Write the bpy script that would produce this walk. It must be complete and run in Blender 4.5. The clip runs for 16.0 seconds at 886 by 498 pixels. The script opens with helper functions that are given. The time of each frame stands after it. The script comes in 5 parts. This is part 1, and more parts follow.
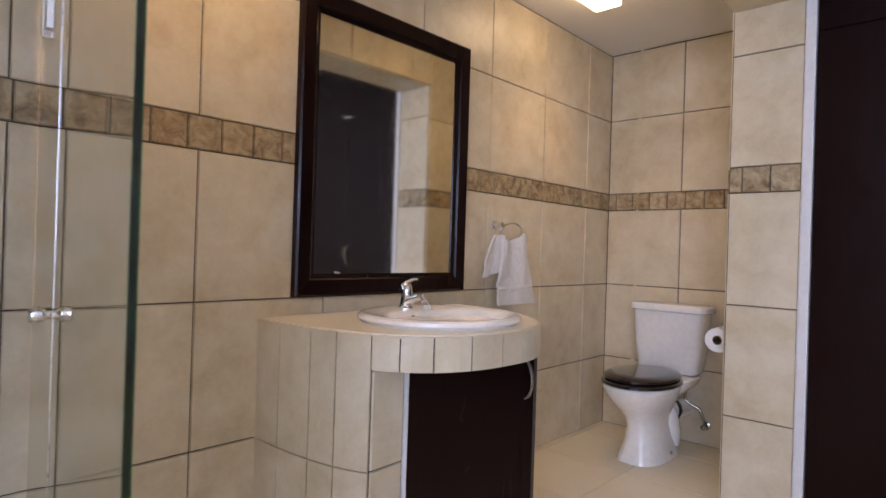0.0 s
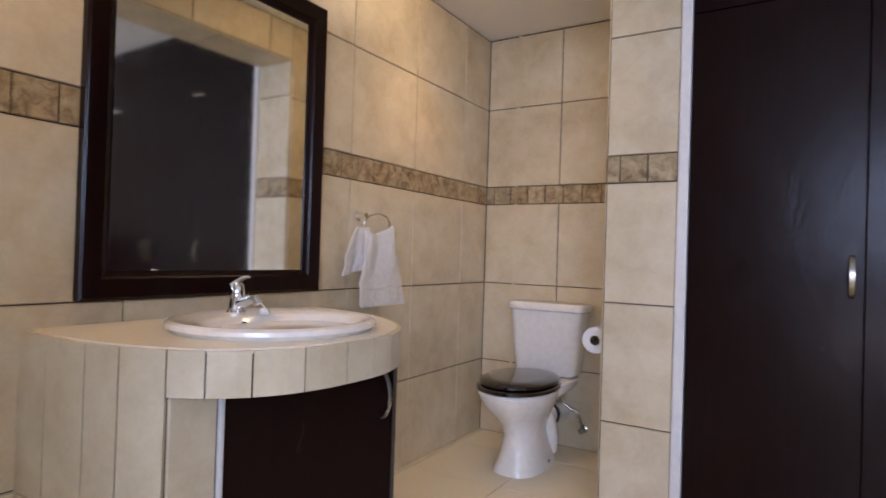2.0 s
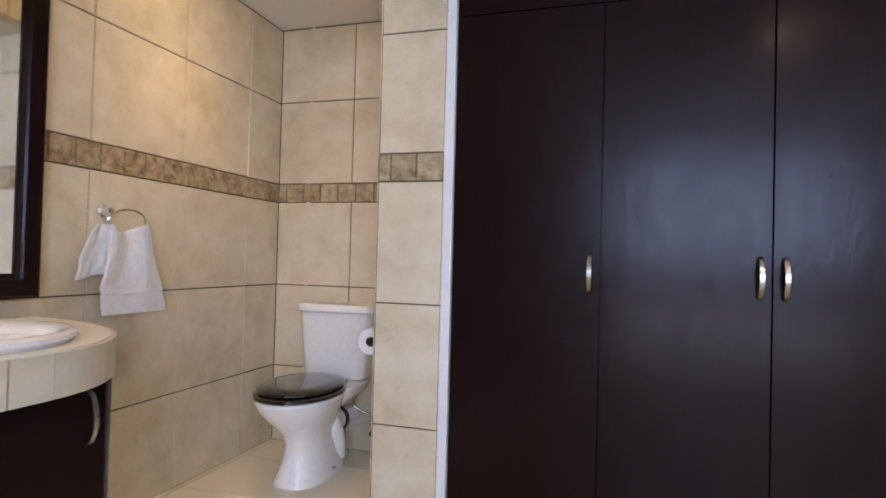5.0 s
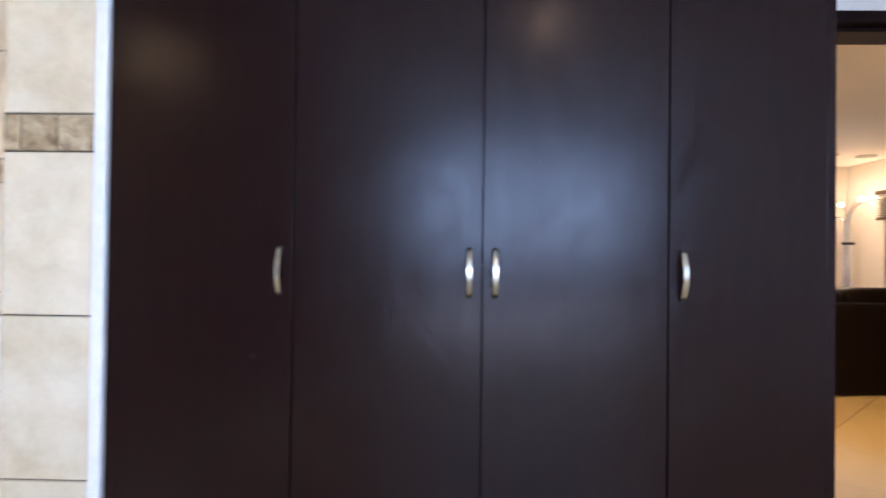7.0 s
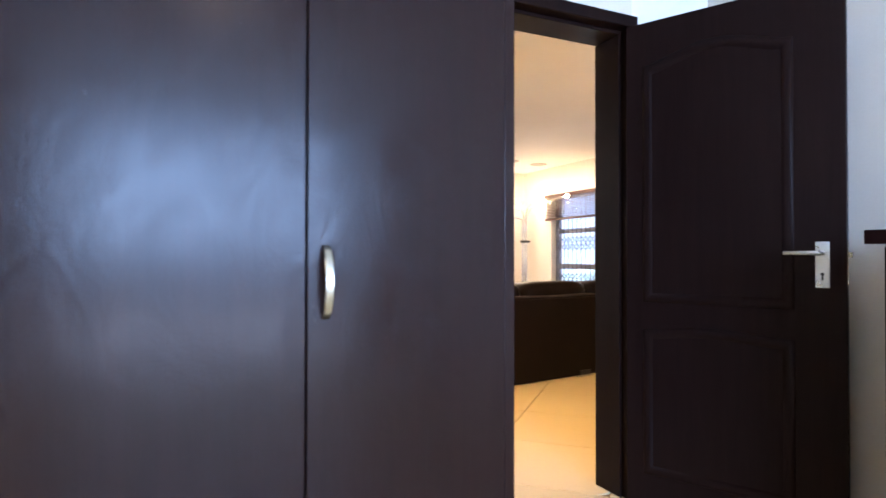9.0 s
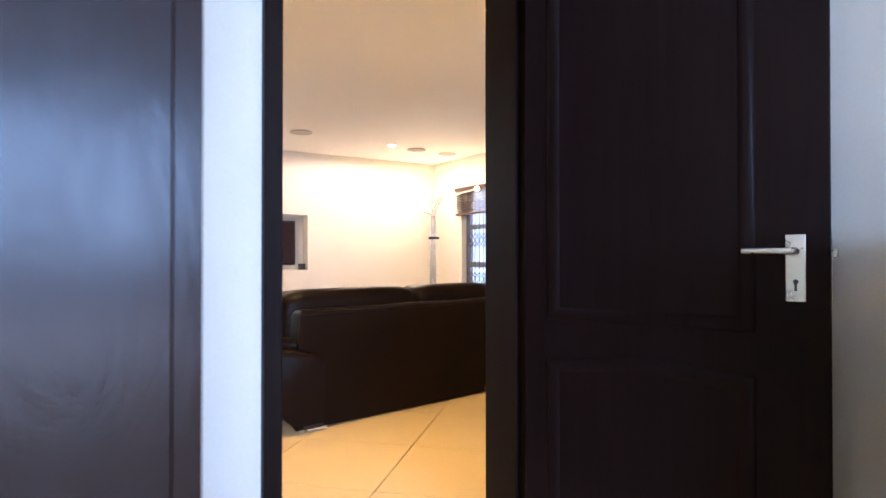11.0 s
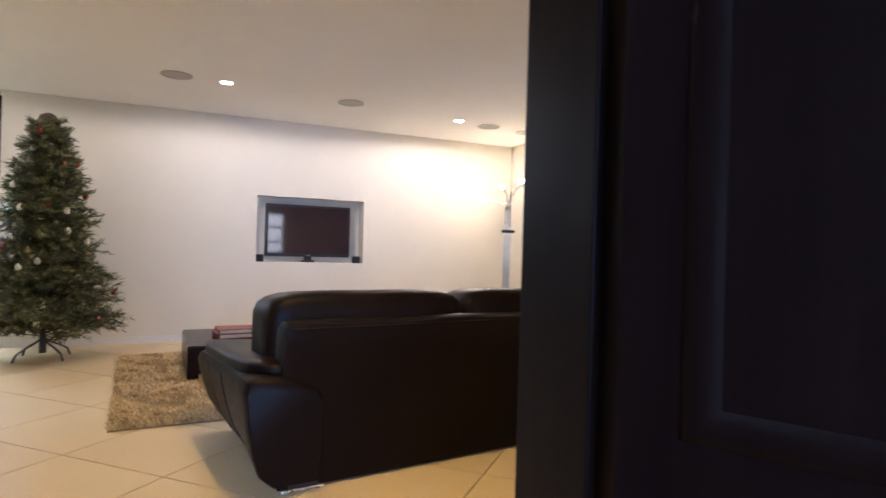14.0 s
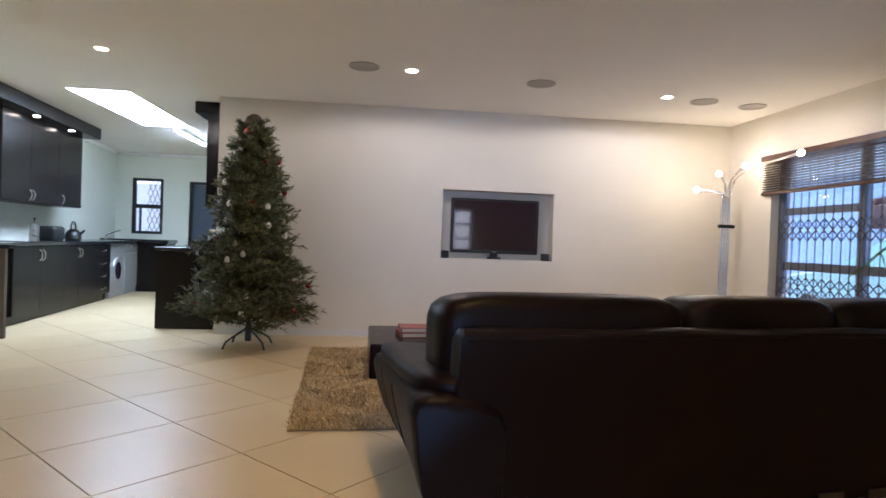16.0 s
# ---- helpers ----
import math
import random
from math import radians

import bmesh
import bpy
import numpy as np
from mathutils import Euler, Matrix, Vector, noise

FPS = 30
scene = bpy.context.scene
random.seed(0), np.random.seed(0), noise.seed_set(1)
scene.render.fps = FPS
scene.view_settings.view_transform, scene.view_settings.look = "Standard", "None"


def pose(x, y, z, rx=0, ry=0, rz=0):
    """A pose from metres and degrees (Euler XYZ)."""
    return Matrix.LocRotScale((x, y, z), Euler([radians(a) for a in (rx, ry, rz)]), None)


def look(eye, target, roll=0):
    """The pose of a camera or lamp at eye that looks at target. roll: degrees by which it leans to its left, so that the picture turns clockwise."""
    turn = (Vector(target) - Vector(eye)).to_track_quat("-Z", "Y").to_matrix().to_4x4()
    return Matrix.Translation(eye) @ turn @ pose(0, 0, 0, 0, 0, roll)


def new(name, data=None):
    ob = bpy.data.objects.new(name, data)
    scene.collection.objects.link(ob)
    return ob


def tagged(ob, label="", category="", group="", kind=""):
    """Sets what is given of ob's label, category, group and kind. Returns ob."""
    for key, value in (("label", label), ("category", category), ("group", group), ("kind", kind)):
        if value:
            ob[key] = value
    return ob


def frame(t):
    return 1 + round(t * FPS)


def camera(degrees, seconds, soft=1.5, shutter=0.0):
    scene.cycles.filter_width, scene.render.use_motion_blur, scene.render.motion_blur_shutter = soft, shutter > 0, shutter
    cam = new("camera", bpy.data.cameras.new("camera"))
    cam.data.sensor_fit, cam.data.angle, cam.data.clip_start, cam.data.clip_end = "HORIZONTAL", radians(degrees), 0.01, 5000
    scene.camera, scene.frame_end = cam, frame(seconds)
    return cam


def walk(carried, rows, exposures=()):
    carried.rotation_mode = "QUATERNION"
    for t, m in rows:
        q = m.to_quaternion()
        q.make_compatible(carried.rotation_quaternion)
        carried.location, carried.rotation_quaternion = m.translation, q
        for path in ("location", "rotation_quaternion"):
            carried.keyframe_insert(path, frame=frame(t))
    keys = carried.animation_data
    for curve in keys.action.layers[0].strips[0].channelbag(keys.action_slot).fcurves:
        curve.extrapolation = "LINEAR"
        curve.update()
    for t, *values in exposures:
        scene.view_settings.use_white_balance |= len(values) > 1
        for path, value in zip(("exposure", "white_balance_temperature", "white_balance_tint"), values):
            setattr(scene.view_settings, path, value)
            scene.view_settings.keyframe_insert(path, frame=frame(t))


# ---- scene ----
EXPOSURES = [(0.0, 0.54, 8950, 42), (3.5, 0.63, 8650, 39), (6.0, 1.05, 8150, 35), (6.6, 1.28, 7650, 33), (7.5, 1.95, 7050, 28), (9.0, 2.4, 6850, 25), (10.2, 2.4, 7000, 27), (12.3, 1.95, 5950, 22), (14.0, 1.8, 5750, 20), (15.5, 1.5, 5650, 19), (16.0, 1.25, 5650, 19)]
cam = camera(74.3, 16.0, 1.5, 0.4)
PATH = [
    (0, (1.719, -2.629, 1.037), (0.367, -1.155, 1.04), 1.8),
    (0.5, (1.667, -2.51, 1.034), (0.329, -1.024, 1.039), 1.8),
    (1, (1.631, -2.417, 1.027), (0.337, -0.892, 1.033), 1.8),
    (1.5, (1.616, -2.342, 1.022), (0.422, -0.737, 1.032), 1.8),
    (2, (1.607, -2.299, 1.011), (0.554, -0.599, 1.031), 1.8),
    (2.5, (1.603, -2.292, 1.015), (0.696, -0.51, 1.039), 1.9),
    (3, (1.615, -2.278, 1.016), (0.831, -0.438, 1.046), 1.7),
    (3.5, (1.632, -2.259, 1.023), (0.953, -0.378, 1.056), 1.5),
    (6, (2.045, -1.881, 1.013), (1.574, 0.062, 1.061), 1.3),
    (6.5, (2.14, -1.755, 1.018), (1.829, 0.221, 1.068), 1.0),
    (7, (2.238, -1.635, 1.027), (2.184, 0.364, 1.052), 0.7),
    (7.5, (2.356, -1.492, 1.03), (2.558, 0.497, 1.054), 0.6),
    (8, (2.438, -1.384, 1.025), (2.875, 0.568, 1.055), 0.4),
    (8.5, (2.497, -1.219, 1.028), (3.166, 0.666, 1.057), 0.3),
    (9, (2.585, -1.096, 1.03), (3.436, 0.713, 1.057), 0.1),
    (9.5, (2.735, -0.986, 1.032), (3.695, 0.768, 1.06), 0.3),
    (10, (2.883, -0.87, 1.034), (3.905, 0.848, 1.06), 0.3),
    (10.2, (2.938, -0.806, 1.039), (3.981, 0.9, 1.063), -0.2),
    (12.3, (3.544, -0.108, 1.036), (4.666, 1.547, 1.052), 1.0),
    (12.5, (3.591, -0.043, 1.036), (4.708, 1.615, 1.052), 1.1),
    (13, (3.719, 0.082, 1.029), (4.821, 1.751, 1.044), 1.2),
    (13.5, (3.851, 0.186, 1.039), (4.861, 1.912, 1.047), 1.3),
    (14, (3.903, 0.307, 1.031), (4.723, 2.132, 1.031), 1.7),
    (14.5, (3.926, 0.468, 1.025), (4.576, 2.36, 1.019), 1.7),
    (15, (3.948, 0.582, 1.024), (4.45, 2.517, 1.01), 1.8),
    (15.5, (3.994, 0.703, 1.018), (4.345, 2.672, 0.997), 1.9),
    (16, (4.026, 0.808, 1.008), (4.236, 2.797, 0.982), 2.1),
]
walk(cam, [(t, look(e, a, r)) for t, e, a, r in PATH], EXPOSURES)


# ---- daylight ----
world = bpy.data.worlds.new("sky")
world.use_nodes = True
scene.world = world
_nt = world.node_tree
_sky = _nt.nodes.new("ShaderNodeTexSky")
_sky.sky_type, _sky.sun_disc = "NISHITA", False
_sky.sun_elevation, _sky.sun_rotation = radians(60), radians(350)
_nt.links.new(_sky.outputs[0], _nt.nodes["Background"].inputs[0])
_nt.nodes["Background"].inputs[1].default_value = 0.15
sun = new("sun", bpy.data.lights.new("sun", "SUN"))
sun.data.energy, sun.data.angle, sun.data.color = 4.5, radians(0.5), (1, 0.96, 0.9)
sun.matrix_world = look((0, 0, 6), (0.6, -3.4, 0))


def area_lamp(name, m, w, h, watts, colour, spread=180):
    d = bpy.data.lights.new(name, "AREA")
    d.shape, d.size, d.size_y, d.energy, d.color, d.spread = "RECTANGLE", w, h, watts, colour, radians(spread)
    ob = new(name, d)
    ob.matrix_world = m
    return ob


# sky light standing in the bedroom and far rooms' windows; the kitchen roof light's sheet glows itself
area_lamp("window_light", look((2.95, -4.68, 1.60), (2.95, 0, 1.60)), 2.4, 1.2, 104, (0.28, 0.56, 1.0))
area_lamp("lower_window_light", look((2.95, -4.68, 0.36), (2.95, 0, 0.36)), 2.3, 0.5, 15, (0.36, 0.62, 1.0))
area_lamp("side_window_light", look((5.69, 0.80, 1.26), (5.69, 5, 1.26)), 0.38, 0.83, 2.5, (0.95, 0.95, 1.0))

# ---- materials ----


def node_mat(name, rough=0.5, metal=0.0, spec=0.5, coat=0.0):
    m = bpy.data.materials.new(name)
    m.use_nodes = True
    p = m.node_tree.nodes["Principled BSDF"]
    p.inputs["Roughness"].default_value = rough
    p.inputs["Metallic"].default_value = metal
    p.inputs["Specular IOR Level"].default_value = spec
    p.inputs["Coat Weight"].default_value = coat
    return m, m.node_tree, p


def coords(nt, scale=(1, 1, 1), rot=(0, 0, 0)):
    g = nt.nodes.new("ShaderNodeNewGeometry")
    mp = nt.nodes.new("ShaderNodeMapping")
    mp.inputs["Scale"].default_value = scale
    mp.inputs["Rotation"].default_value = rot
    nt.links.new(g.outputs["Position"], mp.inputs["Vector"])
    return mp.outputs[0]


def noise_tex(nt, vec, scale, detail=4, rough=0.55, distort=0.0):
    n = nt.nodes.new("ShaderNodeTexNoise")
    n.inputs["Scale"].default_value, n.inputs["Detail"].default_value = scale, detail
    n.inputs["Roughness"].default_value, n.inputs["Distortion"].default_value = rough, distort
    nt.links.new(vec, n.inputs["Vector"])
    return n.outputs["Fac"]


def ramp(nt, fac, stops):
    r = nt.nodes.new("ShaderNodeValToRGB")
    while len(r.color_ramp.elements) < len(stops):
        r.color_ramp.elements.new(0.5)
    for e, (at, c) in zip(r.color_ramp.elements, stops):
        e.position, e.color = at, (*c, 1)
    nt.links.new(fac, r.inputs[0])
    return r.outputs[0]


def mix(nt, fac, a, b, mode="MIX"):
    x = nt.nodes.new("ShaderNodeMix")
    x.data_type, x.blend_type = "RGBA", mode
    for sock, v in ((x.inputs["Factor"], fac), (x.inputs["A"], a), (x.inputs["B"], b)):
        if isinstance(v, (int, float)):
            sock.default_value = v
        elif isinstance(v, tuple):
            sock.default_value = (*v, 1)
        else:
            nt.links.new(v, sock)
    return x.outputs["Result"]


def maths(nt, op, a, b):
    x = nt.nodes.new("ShaderNodeMath")
    x.operation = op
    for sock, v in ((x.inputs[0], a), (x.inputs[1], b)):
        if isinstance(v, (int, float)):
            sock.default_value = v
        else:
            nt.links.new(v, sock)
    return x.outputs[0]


def bump(nt, p, height, strength, dist=0.01):
    b = nt.nodes.new("ShaderNodeBump")
    b.inputs["Strength"].default_value, b.inputs["Distance"].default_value = strength, dist
    nt.links.new(height, b.inputs["Height"])
    nt.links.new(b.outputs[0], p.inputs["Normal"])


def rand_piece(nt):
    return nt.nodes.new("ShaderNodeObjectInfo").outputs["Random"]


def mottled(name, a, b, scale, rough, bump_strength=0.1, fine=60, vary=0.0, spec=0.5, coat=0.0, metal=0.0, rough_vary=0.1):
    """Two-tone mottling at a coarse and a fine scale, with relief and uneven gloss."""
    m, nt, p = node_mat(name, rough, metal, spec, coat)
    v = coords(nt)
    n1, n2 = noise_tex(nt, v, scale, 5), noise_tex(nt, v, fine, 3)
    c = ramp(nt, maths(nt, "ADD", maths(nt, "MULTIPLY", n1, 0.7), maths(nt, "MULTIPLY", n2, 0.3)), [(0.3, a), (0.7, b)])
    if vary:
        c = mix(nt, vary, c, ramp(nt, rand_piece(nt), [(0.0, tuple(x * 0.8 for x in a)), (1.0, tuple(min(1, x * 1.12) for x in b))]))
    nt.links.new(c, p.inputs["Base Color"])
    nt.links.new(maths(nt, "ADD", rough - rough_vary / 2, maths(nt, "MULTIPLY", n1, rough_vary)), p.inputs["Roughness"])
    if bump_strength:
        bump(nt, p, maths(nt, "ADD", n1, n2), bump_strength, 0.004)
    return m


def wood(name, a, b, rough, grain=(28, 28, 1.6), bump_strength=0.06, spec=0.5, coat=0.0):
    """Stained wood with its grain along z."""
    m, nt, p = node_mat(name, rough, 0, spec, coat)
    v = coords(nt, grain)
    n1 = noise_tex(nt, v, 1.0, 6, 0.6, 1.2)
    n2 = noise_tex(nt, coords(nt, (160, 160, 5)), 1.0, 3)
    f = maths(nt, "ADD", maths(nt, "MULTIPLY", n1, 0.65), maths(nt, "MULTIPLY", n2, 0.35))
    nt.links.new(ramp(nt, f, [(0.3, a), (0.72, b)]), p.inputs["Base Color"])
    big = noise_tex(nt, coords(nt, (1, 1, 0.5)), 5.0, 3)
    nt.links.new(maths(nt, "ADD", rough - 0.05, maths(nt, "MULTIPLY", big, 0.12)), p.inputs["Roughness"])
    bump(nt, p, f, bump_strength, 0.003)
    return m


def plain(name, c, rough, metal=0.0, spec=0.5, coat=0.0):
    m, nt, p = node_mat(name, rough, metal, spec, coat)
    v = coords(nt)
    n = noise_tex(nt, v, 35, 3)
    nt.links.new(ramp(nt, n, [(0.25, tuple(x * 0.93 for x in c)), (0.75, tuple(min(1, x * 1.04) for x in c))]), p.inputs["Base Color"])
    nt.links.new(maths(nt, "ADD", max(rough - 0.03, 0.02), maths(nt, "MULTIPLY", n, 0.06)), p.inputs["Roughness"])
    return m


def glow(name, c, strength):
    m, nt, p = node_mat(name, 0.4)
    p.inputs["Base Color"].default_value = (0.8, 0.8, 0.8, 1)
    p.inputs["Emission Color"].default_value = (*c, 1)
    p.inputs["Emission Strength"].default_value = strength
    return m


def glass_mat(name, tint=(1, 1, 1)):
    m, nt, p = node_mat(name, 0.01)
    p.inputs["Base Color"].default_value = (*tint, 1)
    p.inputs["Transmission Weight"].default_value = 1.0
    p.inputs["IOR"].default_value = 1.45
    return m


def brushed_sheen(m, rough):
    """Uneven polish over figured grain: cloudy gloss, arched growth rings, fine upright streaks."""
    nt = m.node_tree
    p = nt.nodes["Principled BSDF"]
    swirl = noise_tex(nt, coords(nt, (5, 5, 2.6), (0, 0.5, 0)), 1.5, 7, 0.66, 2.6)
    figure = noise_tex(nt, coords(nt, (26, 26, 7), (0, 0.25, 0)), 1.0, 5, 0.6, 3.2)
    streak = noise_tex(nt, coords(nt, (70, 70, 2.2)), 1.0, 3)
    f = maths(nt, "ADD", maths(nt, "MULTIPLY", swirl, 0.30), maths(nt, "MULTIPLY", figure, 0.06))
    nt.links.new(maths(nt, "ADD", rough - 0.17, f), p.inputs["Roughness"])
    h = maths(nt, "ADD", maths(nt, "MULTIPLY", figure, 0.35), maths(nt, "ADD", maths(nt, "MULTIPLY", streak, 0.12), maths(nt, "MULTIPLY", swirl, 1.6)))
    bump(nt, p, h, 0.085, 0.006)


def border_mat():
    """Tumbled travertine look: mottled tan with brown pits."""
    m, nt, p = node_mat("border_stone", 0.55)
    v = coords(nt)
    n1, n2 = noise_tex(nt, v, 22, 6, 0.65, 0.6), noise_tex(nt, v, 90, 3)
    c = ramp(nt, n1, [(0.33, (0.085, 0.042, 0.018)), (0.43, (0.26, 0.16, 0.075)), (0.56, (0.44, 0.32, 0.18)), (0.7, (0.56, 0.45, 0.29))])
    c = mix(nt, 0.25, c, ramp(nt, rand_piece(nt), [(0.0, (0.20, 0.12, 0.06)), (1.0, (0.54, 0.43, 0.28))]))
    nt.links.new(c, p.inputs["Base Color"])
    bump(nt, p, maths(nt, "ADD", n1, maths(nt, "MULTIPLY", n2, 0.4)), 0.35, 0.006)
    return m




def wall_glaze():
    """Sandy ceramic: cloudy ochre patches under the glaze, fine specks, each tile a shade of its own."""
    m, nt, p = node_mat("wall_tile_glaze", 0.33)
    v = coords(nt)
    cloud, patch, speck = noise_tex(nt, v, 3.0, 4, 0.55, 0.3), noise_tex(nt, v, 8.5, 5, 0.58, 0.35), noise_tex(nt, v, 70, 3)
    f = maths(nt, "ADD", maths(nt, "MULTIPLY", cloud, 0.5), maths(nt, "MULTIPLY", patch, 0.5))
    c = ramp(nt, f, [(0.34, (0.50, 0.38, 0.235)), (0.48, (0.63, 0.515, 0.35)), (0.66, (0.74, 0.645, 0.49))])
    c = mix(nt, 0.10, c, ramp(nt, speck, [(0.3, (0.42, 0.31, 0.18)), (0.7, (0.80, 0.70, 0.54))]))
    c = mix(nt, 0.14, c, ramp(nt, rand_piece(nt), [(0.0, (0.50, 0.40, 0.26)), (1.0, (0.76, 0.66, 0.49))]))
    nt.links.new(c, p.inputs["Base Color"])
    nt.links.new(maths(nt, "ADD", 0.26, maths(nt, "MULTIPLY", patch, 0.16)), p.inputs["Roughness"])
    bump(nt, p, maths(nt, "ADD", patch, maths(nt, "MULTIPLY", speck, 0.4)), 0.08, 0.004)
    return m


TILE = wall_glaze()
GROUT = mottled("brown_grout", (0.07, 0.05, 0.035), (0.13, 0.095, 0.07), 30, 0.85, 0.2)
STONE = border_mat()


def floor_glaze():
    """Cream ceramic with a soft cloudy glaze, each tile a shade of its own."""
    m, nt, p = node_mat("floor_tile_glaze", 0.36, 0, 0.20)
    v = coords(nt)
    cloud, speck = noise_tex(nt, v, 1.3, 2), noise_tex(nt, v, 55, 2)
    c = ramp(nt, cloud, [(0.2, (0.58, 0.43, 0.24)), (0.8, (0.65, 0.505, 0.305))])
    c = mix(nt, 0.06, c, ramp(nt, speck, [(0.3, (0.42, 0.30, 0.17)), (0.7, (0.78, 0.66, 0.46))]))
    c = mix(nt, 0.12, c, ramp(nt, rand_piece(nt), [(0.0, (0.50, 0.37, 0.21)), (1.0, (0.74, 0.61, 0.41))]))
    nt.links.new(c, p.inputs["Base Color"])
    return m


FLOORT = floor_glaze()
BATHF = mottled("bathroom_floor_glaze", (0.75, 0.65, 0.48), (0.83, 0.74, 0.57), 2.5, 0.34, 0.03, 60, 0.10, spec=0.35)
FGROUT = mottled("floor_grout", (0.16, 0.12, 0.08), (0.25, 0.19, 0.13), 25, 0.85, 0.2)
DARKW = wood("espresso_wood", (0.0100, 0.0034, 0.0030), (0.0148, 0.0052, 0.0046), 0.2, bump_strength=0.012, spec=0.14)
brushed_sheen(DARKW, 0.2)
DOORW = wood("stained_door_wood", (0.0068, 0.0028, 0.0024), (0.0135, 0.0060, 0.0050), 0.40, bump_strength=0.02, spec=0.055)
BLACKW = mottled("dark_kitchen_veneer", (0.0070, 0.0052, 0.0048), (0.0130, 0.0098, 0.0088), 3, 0.24, 0.0, 60, spec=0.22, rough_vary=0.02)
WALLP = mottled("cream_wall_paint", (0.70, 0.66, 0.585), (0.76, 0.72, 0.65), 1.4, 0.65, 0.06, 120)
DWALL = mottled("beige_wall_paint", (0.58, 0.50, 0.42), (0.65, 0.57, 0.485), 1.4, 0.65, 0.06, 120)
KWALL = mottled("kitchen_wall_paint", (0.71, 0.735, 0.645), (0.77, 0.795, 0.705), 1.4, 0.5, 0.05, 120)
CEIL = mottled("ceiling_paint", (0.82, 0.80, 0.76), (0.87, 0.85, 0.81), 1.0, 0.75, 0.06, 140)
CERAMIC = plain("white_ceramic", (0.85, 0.83, 0.775), 0.07, coat=0.3)
CHROME = plain("chrome", (0.82, 0.82, 0.83), 0.08, 1.0)
STEEL = plain("brushed_steel", (0.55, 0.54, 0.52), 0.28, 1.0)
BRASSY = plain("satin_nickel", (0.46, 0.43, 0.37), 0.24, 1.0)
BRONZE = plain("dark_bronze", (0.05, 0.04, 0.035), 0.4, 0.8)
SILVER = mottled("silver_enamel", (0.30, 0.31, 0.32), (0.36, 0.37, 0.38), 3, 0.35, 0.0, 60, metal=0.15)
BLACKP = plain("black_plastic", (0.012, 0.012, 0.013), 0.35)
SEATW = plain("black_lacquer", (0.012, 0.008, 0.008), 0.09, coat=0.5)
MIRROR = plain("mirror_silver", (0.88, 0.9, 0.88), 0.005, 1.0)
GLASS = glass_mat("tinted_pane", (0.90, 0.96, 1.0))
SGLASS = glass_mat("shower_glass", (0.93, 0.98, 0.95))
EDGEG = glass_mat("green_glass_edge", (0.04, 0.34, 0.20))
TOWEL = mottled("white_terry", (0.72, 0.70, 0.67), (0.83, 0.81, 0.78), 60, 0.95, 0.8, 420)
PAPER = mottled("tissue", (0.76, 0.75, 0.73), (0.84, 0.83, 0.81), 60, 0.95, 0.2, 220)
WHITEP = plain("white_trim_paint", (0.74, 0.73, 0.71), 0.4)
SCREEN = plain("television_glass", (0.016, 0.007, 0.016), 0.06, spec=0.6)
GRILLE = mottled("speaker_cloth", (0.42, 0.40, 0.37), (0.5, 0.48, 0.45), 200, 0.8, 0.3, 400)
# dark frame wood lifted to blue-grey: the window's glare is in the colour
WINF = wood("glare_blue_window_frame", (0.10, 0.12, 0.17), (0.14, 0.165, 0.22), 0.4)
BARS = plain("painted_bar_steel", (0.05, 0.05, 0.06), 0.45)
SLATW = wood("mahogany_slat", (0.045, 0.016, 0.011), (0.10, 0.038, 0.024), 0.4, (4, 6, 30))
COUNTER = mottled("black_granite", (0.008, 0.008, 0.009), (0.03, 0.03, 0.032), 90, 0.12, 0.0, 240)
COUNTERC = mottled("cream_counter_tile", (0.76, 0.67, 0.52), (0.84, 0.76, 0.62), 4.0, 0.3, 0.04, 40, 0.08)
LAMPON = glow("lit_bulb", (1.0, 0.80, 0.50), 55)
SPOTON = glow("lit_downlight", (1.0, 0.86, 0.66), 22)
TUBEON = glow("lit_tube", (0.80, 0.94, 1.0), 34)
BATHON = glow("lit_bath_lamp", (1.0, 0.95, 0.62), 6)


def leather():
    m, nt, p = node_mat("dark_brown_leather", 0.33, 0, 0.09)
    v = coords(nt)
    n1, n2 = noise_tex(nt, v, 3, 4), noise_tex(nt, v, 28, 4)
    vo = nt.nodes.new("ShaderNodeTexVoronoi")
    vo.inputs["Scale"].default_value = 320
    nt.links.new(v, vo.inputs["Vector"])
    nt.links.new(ramp(nt, n1, [(0.3, (0.0042, 0.0020, 0.0017)), (0.7, (0.0082, 0.0039, 0.0032))]), p.inputs["Base Color"])
    nt.links.new(maths(nt, "ADD", 0.33, maths(nt, "MULTIPLY", n2, 0.18)), p.inputs["Roughness"])
    bump(nt, p, maths(nt, "ADD", maths(nt, "MULTIPLY", n2, 1.5), vo.outputs["Distance"]), 0.12, 0.004)
    return m


LEATHER = leather()


def island(name, stops, rough, trans=0.0):
    """Colour by loose piece, for needles, fibres and leaves."""
    m, nt, p = node_mat(name, rough)
    g = nt.nodes.new("ShaderNodeNewGeometry")
    nt.links.new(ramp(nt, g.outputs["Random Per Island"], stops), p.inputs["Base Color"])
    return m


NEEDLE = island("fir_needles", [(0.0, (0.018, 0.025, 0.007)), (0.5, (0.048, 0.056, 0.015)), (0.82, (0.115, 0.115, 0.034)), (1.0, (0.28, 0.25, 0.10))], 0.5)
PILE = island("shaggy_pile", [(0.0, (0.36, 0.225, 0.095)), (0.5, (0.58, 0.41, 0.20)), (1.0, (0.80, 0.64, 0.38))], 0.8)
LEAF = island("palm_leaf", [(0.0, (0.08, 0.14, 0.03)), (1.0, (0.24, 0.32, 0.09))], 0.45)

# ---- mesh helpers ----


